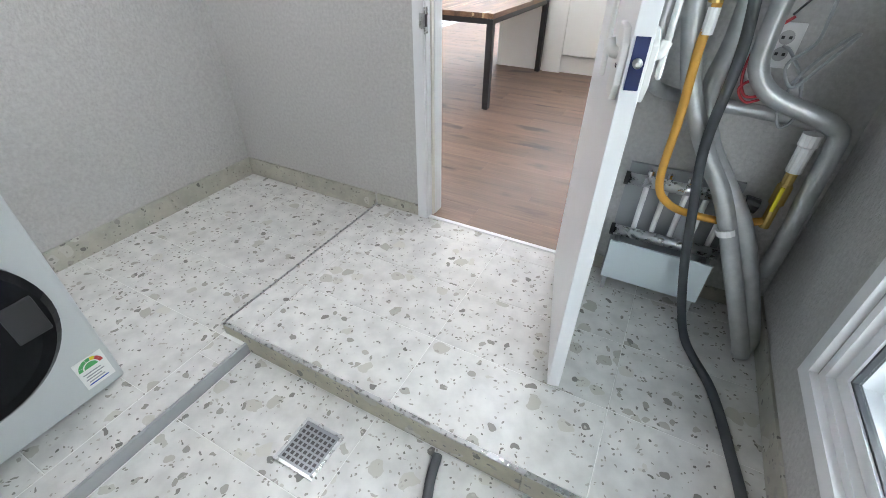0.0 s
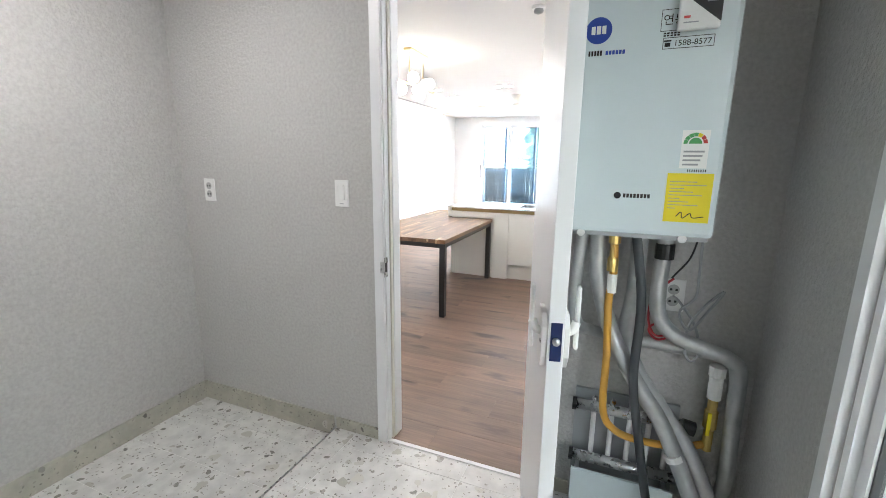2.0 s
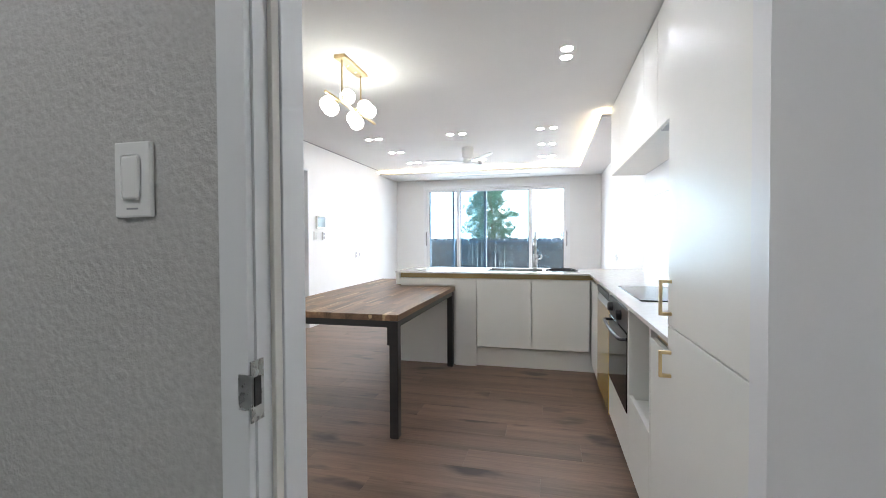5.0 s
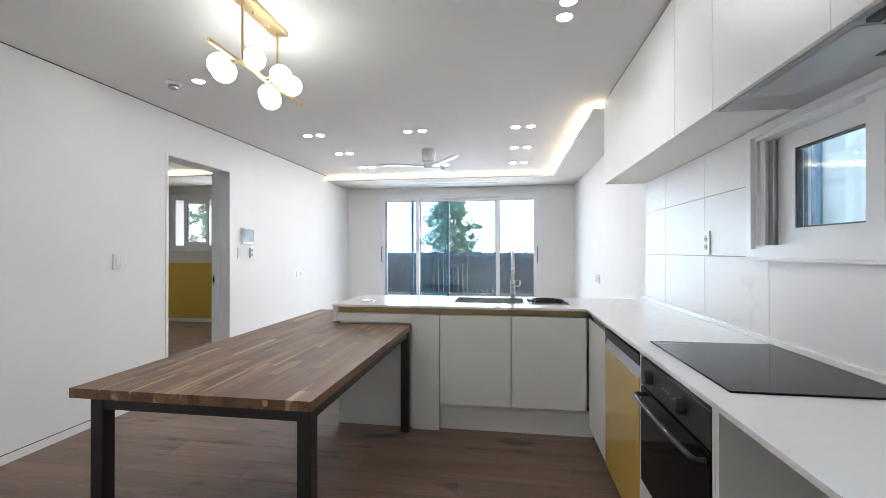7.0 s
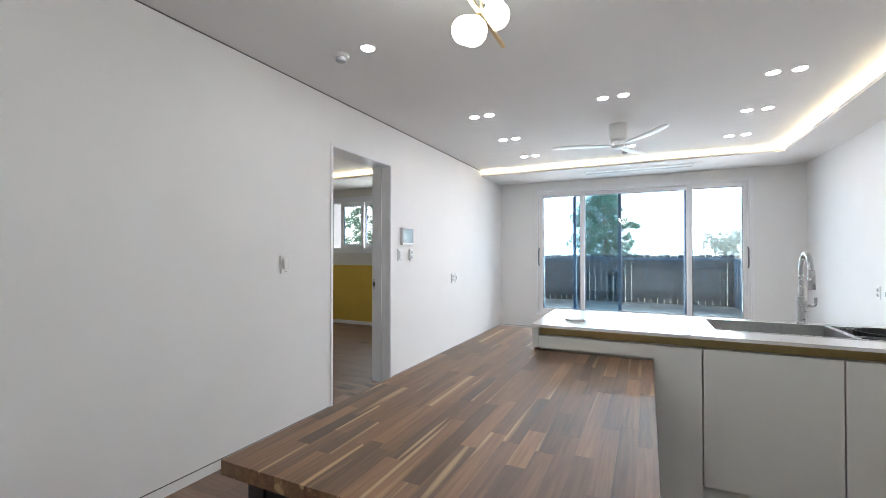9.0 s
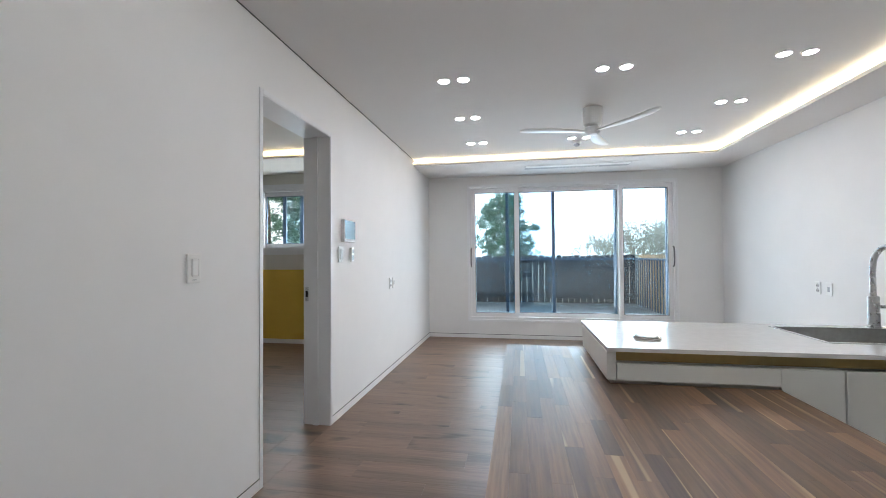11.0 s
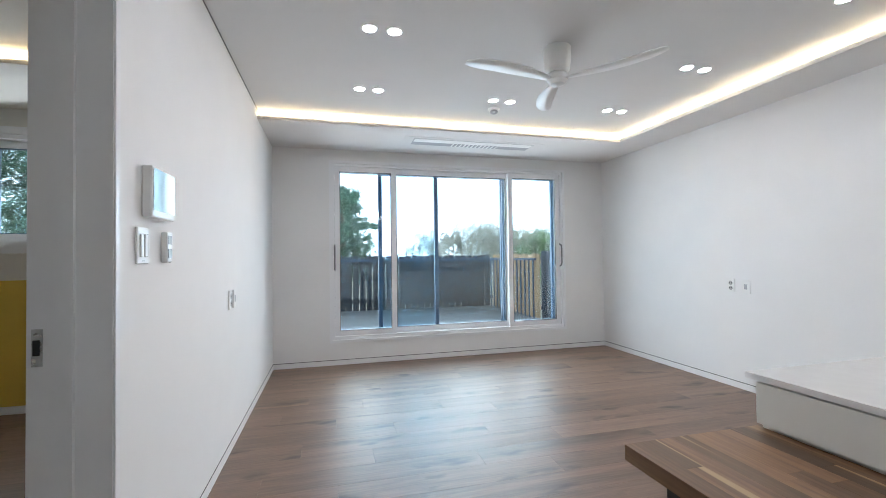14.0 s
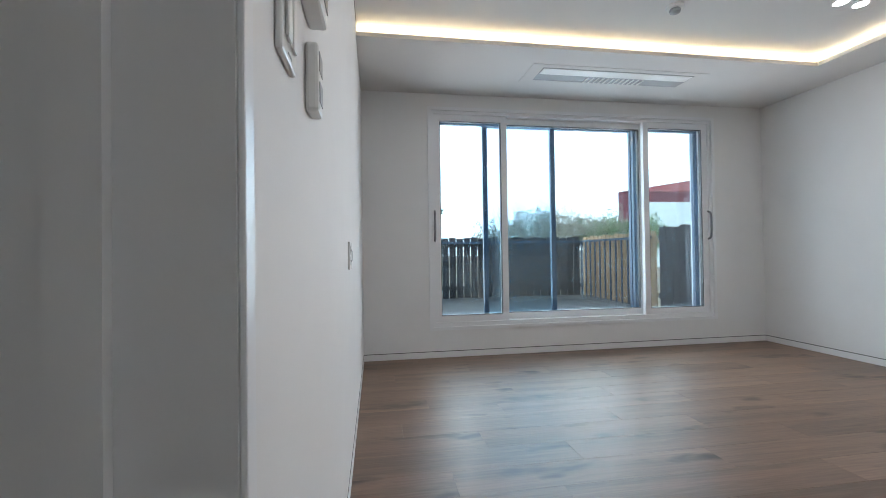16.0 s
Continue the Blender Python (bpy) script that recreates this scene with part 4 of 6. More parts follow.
end = holder("peninsula_end_unit", (2.04, 3.6, 0), "plain white end unit of the peninsula", "cabinet")
part("front_panel", bm_boxes([(2.236, FY, 0.0, 2.429, FY + 0.018, 0.800)], 0.001), CAB, end)
part("front_panel", bm_boxes([(1.692, FY, 0.738, 2.235, FY + 0.018, 0.800)], 0.001), CAB, end)
part("front_panel", bm_boxes([(1.69, FY + 0.03, 0.0, 2.235, FY + 0.048, 0.700)], 0.001), CAB, end)
part("end_panel", bm_boxes([(1.657, FY, 0.738, 1.69, 3.868, CB - 0.005)], 0.001), CAB, end)
part("carcass", bm_boxes([(1.69, FY + 0.05, 0.0, 2.43, 3.86, 0.800)]), CAB, end)
part("back_panel", bm_boxes([(1.69, 3.86, 0.0, 3.97, 3.878, CB)]), CAB, end)

# worktop with cut-outs for sink, in pieces butted to one mesh
SK = (2.50, 3.33, 3.43, 3.80)   # sink opening x0, x1, y0, y1
XB = XR - 0.052
solo("worktop", bm_cells((1.655, SK[0], SK[1], 3.408, XB), (0.785, 3.225, SK[2], SK[3], 3.895),
                         lambda u, v: (u > 3.408 or v > 3.225) and not (SK[0] < u < SK[1] and SK[2] < v < SK[3]), CB, CT, "z"), COUNTER, "continuous white stone worktop with a thin edge", "worktop")
solo("splash_strip", bm_boxes([(XR - 0.068, 0.785, CT, XR - 0.0505, 3.9, CT + 0.022)], 0.003), COUNTER, "low white upstand strip behind the worktop", "upstand")

sink = holder("kitchen_sink", (2.9, 3.6, CT), "undermounted stainless steel sink with a side drainer", "sink")
SINKSTEEL = material("dull_sink_steel", (0.34, 0.34, 0.33), 0.38, 1.0, var=0.08, scale=50)


def bm_bowl(x0, x1, y0, y1, z0, z1, t):
    """An open box with walls t thick, one closed mesh."""
    bm = bmesh.new()

    def ring(a, z):
        return [bm.verts.new(p) for p in ((x0 + a, y0 + a, z), (x1 - a, y0 + a, z), (x1 - a, y1 - a, z), (x0 + a, y1 - a, z))]
    rs = [ring(0, z0), ring(0, z1), ring(t, z1), ring(t, z0 + t)]
    bm.faces.new(rs[0][::-1])
    bm.faces.new(rs[3])
    for a, b in zip(rs, rs[1:]):
        for k in range(4):
            bm.faces.new((a[k], a[(k + 1) % 4], b[(k + 1) % 4], b[k]))
    return bm


for x0, x1 in ((SK[0], 3.02), (3.04, SK[1])):
    part("bowl", bm_bowl(x0, x1, SK[2], SK[3], CT - 0.2, CT + 0.002, 0.004), SINKSTEEL, sink)
part("rim", bm_boxes([(SK[0] - 0.012, SK[2] - 0.012, CT, SK[1] + 0.012, SK[2], CT + 0.003), (SK[0] - 0.012, SK[3], CT, SK[1] + 0.012, SK[3] + 0.012, CT + 0.003), (SK[0] - 0.012, SK[2], CT, SK[0], SK[3], CT + 0.003), (SK[1], SK[2], CT, SK[1] + 0.012, SK[3], CT + 0.003), (3.02, SK[2], CT - 0.01, 3.04, SK[3], CT + 0.003)]), STEEL, sink)
part("drain", bm_lathe([(0.055, 0), (0.055, 0.004), (0.03, 0.006), (0.0, 0.004)], "z", (2.76, 3.62, CT - 0.195)), CHROME, sink)
colander = holder("sink_colander", (3.19, 3.62, CT), "dark grey oval colander hanging in the sink", "colander")
part("basket", bm_lathe([(0.10, -0.09), (0.115, -0.02), (0.12, 0.014), (0.113, 0.014), (0.1, -0.08)], "z", (3.19, 3.62, CT), 24), BLACK, colander)
for y in (3.50, 3.732):
    part("rail", bm_boxes([(3.045, y, CT - 0.004, 3.325, y + 0.008, CT + 0.004)]), STEEL, colander)

fau = holder("kitchen_tap", (2.94, 3.845, CT), "tall brushed steel pull-out kitchen tap", "tap")
fq = (2.94, 3.845)
part("base", bm_lathe([(0.028, 0), (0.028, 0.006), (0.022, 0.010), (0.022, 0.14), (0.018, 0.145)], "z", (*fq, CT), 20), STEEL, fau, smooth=False)
part("spout", bm_tube([(fq[0], fq[1], CT + 0.14), (fq[0], fq[1], CT + 0.27), (fq[0], fq[1] - 0.02, CT + 0.335), (fq[0], fq[1] - 0.075, CT + 0.37), (fq[0], fq[1] - 0.13, CT + 0.345), (fq[0], fq[1] - 0.155, CT + 0.28)], 0.012, 12), STEEL, fau, smooth=True)
part("spray_head", bm_tube([(fq[0], fq[1] - 0.155, CT + 0.285), (fq[0], fq[1] - 0.16, CT + 0.19)], 0.016, 12, 0), STEEL, fau, smooth=True)
part("lever", bm_tube([(fq[0] + 0.018, fq[1], CT + 0.095), (fq[0] + 0.055, fq[1], CT + 0.10), (fq[0] + 0.06, fq[1], CT + 0.14)], 0.008, 8), STEEL, fau, smooth=True)

puck = holder("pop_up_socket", (1.85, 3.43, CT), "round white pop-up socket set in the worktop", "socket")
part("ring", bm_lathe([(0.055, 0), (0.055, 0.006), (0.048, 0.010), (0.044, 0.008), (0.044, 0)], "z", (1.85, 3.43, CT)), CHROME, puck)
part("cap", bm_lathe([(0.042, 0), (0.042, 0.010), (0.036, 0.013), (0.0, 0.013)], "z", (1.85, 3.43, CT)), PLASTIC, puck)

hob = holder("induction_hob", (3.7, 1.95, CT), "flush black glass induction hob", "hob")
part("glass_plate", bm_boxes([(3.485, 1.583, CT, 3.945, 2.228, CT + 0.006)], 0.002), BLACKGLASS, hob)
part("trim", bm_boxes([(3.50, 2.173, CT + 0.006, 3.565, 2.190, CT + 0.0065), (3.58, 2.173, CT + 0.006, 3.62, 2.190, CT + 0.0065)]), GREY, hob, "faint grey touch marks")

# upper cabinets and hood
UZ, UF = 1.782, 3.672
ups = ((3.905, 3.44), (3.44, 2.47), (2.47, 2.10), (2.10, 1.50), (1.50, 0.785))
for a, b in ups:
    u = holder("wall_cabinet", (3.85, (a + b) / 2, UZ), "matt white handleless wall cabinet", "cabinet", "kitchen wall cabinets")
    part("carcass", bm_boxes([(UF + 0.02, b + 0.001, UZ, XR, a - 0.001, ZC - 0.003)]), CAB, u)
    unit_door(u, "x", UF, b + 0.0015, a - 0.0015, UZ - 0.003, ZC - 0.014)
solo("light_pelmet", bm_boxes([(UF, 3.906, UZ - 0.003, XR, 3.922, ZC - 0.003)]), CAB, "white side panel of the wall cabinets", "panel")
HOODGREY = material("grey_hood_enamel", (0.42, 0.42, 0.43), 0.35, var=0.03)
HOODGLASS = material("hood_glass", (0.56, 0.58, 0.59), 0.15, var=0.02)
# Dark strip that stands for the shade in the gap above the doors.
solo("cabinet_shade_strip", bm_boxes([(UF + 0.006, 0.785, ZC - 0.0135, UF + 0.0195, 3.905, ZC - 0.001)]), DARKGAP, "dark strip standing for the shade between wall cabinets and ceiling", "trim", kind="structure")
hood = holder("cooker_hood", (3.85, 1.8, UZ), "slim grey cooker hood under the wall cabinets", "cooker hood")
part("panel", bm_boxes([(UF + 0.02, 1.30, UZ - 0.009, 3.965, 2.10, UZ - 0.0005)], 0.001), HOODGREY, hood)
part("glass_panel", bm_boxes([(UF + 0.035, 1.47, UZ - 0.012, 3.86, 1.93, UZ - 0.009)], 0.001), HOODGLASS, hood, "pale grey glass filter panel")
part("switch", bm_boxes([(UF + 0.03, 1.38, UZ - 0.020, UF + 0.06, 1.44, UZ - 0.009)], 0.002), BLACK, hood)
part("lamp", bm_boxes([(UF + 0.09, 1.40, UZ - 0.011, UF + 0.12, 1.50, UZ - 0.0088)]), DARKGREY, hood)
part("vent", bm_boxes([(3.88, 1.45, UZ - 0.011, 3.90, 1.65, UZ - 0.0088)]), DARKGREY, hood)

# ---- table ----
TX0, TX1, TY0, TY1, TZ = 1.268, 2.232, 1.710, 3.875, 0.728
table = holder("dining_table", (1.75, 2.8, 0), "long acacia butcher-block table on black metal legs", "table")
LEG = 0.052
LX0, LX1, LY0 = TX0 + 0.08, TX1 - 0.006, TY0 + 0.012


def table_leg(x, y):
    return part("leg", bm_boxes([(x, y, 0.006, x + LEG, y + LEG, TZ - 0.04), (x + 0.006, y + 0.006, 0, x + LEG - 0.006, y + LEG - 0.006, 0.006)], 0.002), BLACKMETAL, table)


for x, y in ((LX0, LY0), (LX1 - LEG, LY0), (LX1 - LEG, 3.17), (LX0, TY1 - 0.09)):
    table_leg(x, y)
zr0, zr1 = TZ - 0.078, TZ - 0.036
part("rail", bm_boxes([(LX0 + LEG, LY0 + 0.006, zr0, LX1 - LEG, LY0 + 0.046, zr1)]), BLACKMETAL, table)
part("rail", bm_boxes([(LX0 + 0.006, LY0 + LEG, zr0, LX0 + 0.046, TY1 - 0.09, zr1)]), BLACKMETAL, table)
part("rail", bm_boxes([(LX1 - 0.046, LY0 + LEG, zr0, LX1 - 0.006, 3.17, zr1)]), BLACKMETAL, table)
part("rail", bm_boxes([(LX0 + LEG, 3.18, zr0, LX1 - LEG, 3.21, zr1)]), BLACKMETAL, table)


# ---- small fittings ----
def plate(name, face, at, w, h, label, category, kind):
    """A wall plate: face says which way it looks; kind of insert: rocker, double, socket, tall."""
    e = holder(name, at, label, category)
    x, y, z = at

    def q(u0, u1, v0, v1, d0, d1):
        if face == "+x":
            return (x + d0, y + u0, z + v0, x + d1, y + u1, z + v1)
        if face == "-x":
            return (x - d1, y + u0, z + v0, x - d0, y + u1, z + v1)
        return (x + u0, y - d1, z + v0, x + u1, y - d0, z + v1)
    part("plate", bm_boxes([q(-w / 2, w / 2, -h / 2, h / 2, 0, 0.009)], 0.003), PLASTIC, e)
    if kind == "socket":
        for v in (-0.022, 0.022):
            sg = {"+x": 1, "-x": -1, "-y": -1}[face]
            s = part("outlet", bm_lathe([(0.019, sg * 0.009), (0.019, sg * 0.0105), (0.0, sg * 0.0105)], face[1], (x, y, z + v), 20), SOCKETGREY, e, "pale grey round outlet")
            for u in (-0.009, 0.009):
                part("hole", bm_boxes([q(u - 0.004, u + 0.004, v - 0.004, v + 0.004, 0.0105, 0.0115)]), BLACK, s)
    elif kind == "double":
        for u in (-0.016, 0.016):
            part("rocker", bm_boxes([q(u - 0.012, u + 0.012, -0.038, 0.038, 0.009, 0.014)], 0.004), PLASTIC, e)
        part("mark", bm_boxes([q(-0.01, 0.01, -0.052, -0.049, 0.009, 0.0095)]), GREY, e)
    elif kind == "rocker":
        part("rocker", bm_boxes([q(-0.018, 0.018, -0.034, 0.04, 0.009, 0.015)], 0.005), PLASTIC, e)
        part("mark", bm_boxes([q(-0.012, 0.012, -0.05, -0.047, 0.009, 0.0095)]), GREY, e)
    else:
        part("jack", bm_boxes([q(-0.014, 0.014, -0.022, 0.022, 0.009, 0.0105)], 0.001), GREY, e)
    return e


plate("light_switch", "+x", (0, 3.125, 1.16), 0.075, 0.12, "white rocker light switch on the wall", "switch", "rocker")
plate("light_switch", "+x", (0, 4.605, 1.222), 0.085, 0.12, "white two-gang light switch by the doorway", "switch", "double")
rem = holder("air_remote", (0, 4.80, 1.22), "small white remote in its wall holder", "remote control")
part("case", bm_boxes([(0, 4.775, 1.163, 0.022, 4.828, 1.278)], 0.006), PLASTIC, rem)
part("display", bm_boxes([(0.022, 4.783, 1.232, 0.023, 4.820, 1.264)]), GREY, rem)
part("button", bm_boxes([(0.022, 4.783, 1.18, 0.0235, 4.820, 1.215)], 0.001), GREY, rem)
thm = holder("intercom_panel", (0, 4.71, 1.41), "white video intercom panel with a grey screen", "intercom")
part("case", bm_boxes([(0, 4.612, 1.318, 0.032, 4.825, 1.492)], 0.006), PLASTIC, thm)
part("screen", bm_boxes([(0.032, 4.622, 1.342, 0.0335, 4.816, 1.484)]), material("intercom_glass", (0.13, 0.145, 0.15), 0.08), thm, "glossy grey screen")
plate("wall_socket", "+x", (0, 5.86, 0.925), 0.07, 0.115, "white double power socket on the wall", "socket", "socket")
plate("data_socket", "+x", (0, 5.97, 0.925), 0.07, 0.115, "white data socket on the wall", "socket", "jack")
plate("wall_socket", "-x", (XR, 6.0, 0.89), 0.07, 0.115, "white double power socket on the wall", "socket", "socket")
plate("data_socket", "-x", (XR, 5.86, 0.885), 0.075, 0.115, "white data socket on the wall", "socket", "jack")
plate("wall_socket", "-x", (XR - 0.05, 2.852, 1.287), 0.07, 0.13, "white double power socket on the splashback", "socket", "socket")
plate("wall_socket", "-y", (1.532, 0, 1.245), 0.075, 0.12, "white double power socket on the wall", "socket", "socket")
plate("light_switch", "-y", (2.394, 0, 1.258), 0.075, 0.125, "white rocker light switch beside the door", "switch", "rocker")

# ---- utility room: washer ----
wm = holder("washing_machine", (1.88, -1.64, -0.062), "front-loading washing machine with a dark round door", "washing machine")
part("cabinet", bm_box(bmesh.new(), 1.55, -1.95, -0.04, 2.165, -1.335, 0.82, 0.012), WASHER, wm)
for x in (1.6, 2.1):
    for y in (-1.9, -1.39):
        part("foot", bm_lathe([(0.022, -0.062), (0.022, -0.05), (0.012, -0.048), (0.012, -0.04)], "z", (x, y, 0), 12), BLACK, wm)
wd = part("door", bm_lathe([(0.255, 0.0), (0.255, 0.02), (0.235, 0.04), (0.20, 0.046), (0.0, 0.05)], "x", (2.165, -1.64, 0.36), 48), BLACKGLASS, wm, "round black glass door")
part("grip", bm_boxes([(2.205, -1.50, 0.30, 2.215, -1.42, 0.42)], 0.004), BLACK, wd)
lab = part("energy_label", bm_boxes([(2.165, -1.44, 0.0, 2.1665, -1.355, 0.115)]), PAPER, wm, "white energy label with a green and red dial")


def dial(parent, at, r, face):
    """The half-round scale of an energy label; face is the outward axis."""
    for k in range(7):
        a0, a1 = math.pi * (1 - k / 7), math.pi * (1 - (k + 0.92) / 7)
        pts = [(r * math.cos(a), r * math.sin(a)) for a in (a0, (a0 + a1) / 2, a1)] + [(0.66 * r * math.cos(a), 0.66 * r * math.sin(a)) for a in (a1, (a0 + a1) / 2, a0)]
        m = GREEN if k < 4 else (YELLOWPAPER if k < 5 else REDPRINT)
        if face == "+x":
            b = bm_prism([(at[1] + p, at[2] + q) for p, q in pts], "x", at[0], at[0] + 0.0008)
        else:
            b = bm_prism([(at[0] + p, at[2] + q) for p, q in pts], "y", at[1] - 0.0008, at[1])
        part("scale_segment", b, m, parent)
    pts = [(0.55 * r * math.cos(a), 0.55 * r * math.sin(a)) for a in [math.pi * k / 8 for k in range(9)]]
    b = bm_prism([(at[1] + p, at[2] + q) for p, q in pts], "x", at[0], at[0] + 0.0008) if face == "+x" else bm_prism([(at[0] + p, at[2] + q) for p, q in pts], "y", at[1] - 0.0008, at[1])
    part("grade_field", b, GREEN, parent)


dial(lab, (2.1665, -1.398, 0.075), 0.036, "+x")
for i in range(5):
    part("print_line", bm_boxes([(2.1665, -1.43 + 0.004 * (i % 2), 0.012 + i * 0.011, 2.1673, -1.372 - 0.006 * (i % 3), 0.016 + i * 0.011)]), GREY if i else BLUE, lab)

# floor drain
dr = holder("floor_drain", (2.876, -1.22, -0.10), "square stainless steel floor drain grate", "floor drain")
part("frame", bm_boxes([(2.80, -1.298, -0.1005, 2.952, -1.288, -0.094), (2.80, -1.152, -0.1005, 2.952, -1.142, -0.094), (2.80, -1.288, -0.1005, 2.81, -1.152, -0.094), (2.942, -1.288, -0.1005, 2.952, -1.152, -0.094)], 0.001), STEEL, dr)
part("grate", bm_boxes([(2.81, -1.288, -0.1, 2.942, -1.152, -0.0965)]), DULLSTEEL, dr)
for i in range(7):
    for j in range(7):
        part("hole", bm_boxes([(2.818 + i * 0.0175, -1.280 + j * 0.0175, -0.0966, 2.829 + i * 0.0175, -1.269 + j * 0.0175, -0.0958)]), BLACK, dr)

# ---- boiler and its pipes ----
bo = holder("gas_boiler", (3.68, -0.15, 1.2), "pale wall-hung gas boiler with stickers", "boiler")
part("case", bm_box(bmesh.new(), 3.475, -0.288, 1.20, 3.878, 0.0, 1.905, 0.014), BOILER, bo)
part("bottom_tray", bm_boxes([(3.49, -0.27, 1.188, 3.865, -0.01, 1.202)]), GREY, bo)
for x in (3.515, 3.80):
    part("tab", bm_lathe([(0.012, -0.284), (0.012, -0.278)], "y", (x, 0, 1.195), 14), PLASTIC, bo)
YF = -0.2885
part("logo_mark", bm_lathe([(0.010, YF - 0.0006), (0.010, YF)], "y", (3.612, 0, 1.317), 20), INK, bo, "small dark round logo")
part("logo_bars", bm_boxes([(3.628 + i * 0.0095, YF - 0.0006, 1.311, 3.635 + i * 0.0095, YF, 1.323) for i in range(8)]), INK, bo, "dark brand bars")
pp = part("notice", bm_boxes([(3.742, YF - 0.0008, 1.246, 3.858, YF, 1.386)]), YELLOWPAPER, bo, "yellow paper installation notice")
for i in range(9):
    part("print_line", bm_boxes([(3.750, YF - 0.0014, 1.285 + i * 0.0095, 3.765 + 0.08 * ((i * 37) % 10) / 10 + 0.006, YF - 0.0008, 1.287 + i * 0.0095)]), GREY, pp)
part("handwriting", bm_tube([(3.775, YF - 0.001, 1.262), (3.787, YF - 0.001, 1.275), (3.792, YF - 0.001, 1.258), (3.81, YF - 0.001, 1.272), (3.818, YF - 0.001, 1.26), (3.845, YF - 0.001, 1.264)], 0.0014, 6), INK, pp)
el = part("energy_label", bm_boxes([(3.768, YF - 0.0008, 1.40, 3.836, YF, 1.505)]), PAPER, bo, "white energy label with a green and red dial")
dial(el, (3.802, YF - 0.0008, 1.468), 0.03, "-y")
for i in range(4):
    part("print_line", bm_boxes([(3.775, YF - 0.0015, 1.408 + i * 0.012, 3.815 + 0.004 * i, YF - 0.0008, 1.413 + i * 0.012)]), GREY, el)
part("barcode", bm_boxes([(3.79 + i * 0.0055, YF - 0.0008, 1.390, 3.7925 + i * 0.0055, YF, 1.397) for i in range(9)]), INK, bo)
bd = part("badge", bm_lathe([(0.036, YF - 0.0008), (0.036, YF)], "y", (3.522, 0, 1.786), 32), BLUE, bo, "round blue certification badge")
part("badge_bars", bm_boxes([(3.502 + i * 0.0145, YF - 0.0014, 1.776, 3.513 + i * 0.0145, YF - 0.0008, 1.798) for i in range(3)]), PAPER, bd, "white bars on the badge")
part("series_bars", bm_boxes([(3.498 + i * 0.008, YF - 0.0006, 1.718, 3.503 + i * 0.008, YF, 1.732) for i in range(5)]), INK, bo, "dark printed bars")
part("print_line", bm_boxes([(3.545 + i * 0.009, YF - 0.0006, 1.719, 3.552 + i * 0.009, YF, 1.730) for i in range(6)]), BLUE, bo)
ct = part("contact_box", bm_boxes([(3.692, YF - 0.0006, 1.722, 3.816, YF, 1.7235), (3.692, YF - 0.0006, 1.750, 3.816, YF, 1.7515), (3.692, YF - 0.0006, 1.7235, 3.6935, YF, 1.750), (3.8145, YF - 0.0006, 1.7235, 3.816, YF, 1.750)]), INK, bo, "printed frame round a telephone number")
words("telephone_number", "1588-8577", 0.021, (3.7645, YF - 0.0006, 1.735), (90, 0, 0), INK, ct)
part("phone_symbol", bm_boxes([(3.697, YF - 0.0006, 1.728, 3.711, YF, 1.738), (3.695, YF - 0.0006, 1.741, 3.713, YF, 1.745)]), INK, ct)
part("heading_box", bm_boxes([(3.683, YF - 0.0006, 1.768, 3.752, YF, 1.7695), (3.683, YF - 0.0006, 1.822, 3.752, YF, 1.8235), (3.683, YF - 0.0006, 1.7695, 3.6845, YF, 1.822)]), INK, bo, "printed frame round a heading")
for i in range(2):
    part("print_line", bm_boxes([(3.692 + k * 0.0085, YF - 0.0006, 1.7545 + i * 0.006, 3.698 + k * 0.0085, YF, 1.7585 + i * 0.006) for k in range(5)]), INK, bo)
words("heading", "\uc5f0\ud1b5", 0.03, (3.715, YF - 0.0006, 1.795), (90, 0, 0), INK, bo)
alarm = holder("gas_alarm", (3.77, -0.3, 1.80), "square white and black gas alarm on the boiler", "gas alarm")
part("case", bm_box(bmesh.new(), 3.722, -0.312, 1.762, 3.822, -0.2895, 1.858, 0.006), PLASTIC, alarm)
part("dark_half", bm_prism([(3.722, 1.856), (3.8215, 1.856), (3.8215, 1.775)], "y", -0.3135, -0.3125), BLACK, alarm, "black triangular half")
part("mark", bm_boxes([(3.735, -0.3135, 1.79, 3.75, -0.3125, 1.796)]), REDPRINT, alarm)
part("mark", bm_boxes([(3.735, -0.3135, 1.778, 3.77, -0.3125, 1.781), (3.785, -0.3145, 1.825, 3.81, -0.3137, 1.83)]), GREY, alarm)
for ob in (bo, alarm):
    ob.location.x -= 0.016
fl = holder("flue_duct", (3.56, -0.15, 1.9), "ribbed aluminium flexible flue duct", "duct")
part("hose", bm_tube([(3.545, -0.15, 1.90), (3.548, -0.15, 2.0), (3.58, -0.13, 2.08), (3.65, -0.08, 2.14), (3.68, 0.0, 2.16)], 0.036, 16, 14, 0.004), FOIL, fl)
fl2 = holder("flue_pipe", (3.69, -0.15, 1.9), "dark wrapped boiler flue pipe", "duct")
part("collar", bm_lathe([(0.044, 1.90), (0.044, 1.965), (0.040, 1.97)], "z", (3.69, -0.15, 0), 24), DARKGREY, fl2)
part("pipe", bm_tube([(3.69, -0.15, 1.96), (3.69, -0.15, 2.05), (3.69, -0.12, 2.13), (3.70, -0.06, 2.17), (3.70, 0.0, 2.18)], 0.036, 16), STEEL, fl2, smooth=True)


def pipe(name, pts, r, mat, label, category="pipe"):
    e = holder(name, pts[-1], label, category)
    part("tube", bm_tube(pts, r, 14), mat, e, smooth=True)
    return e


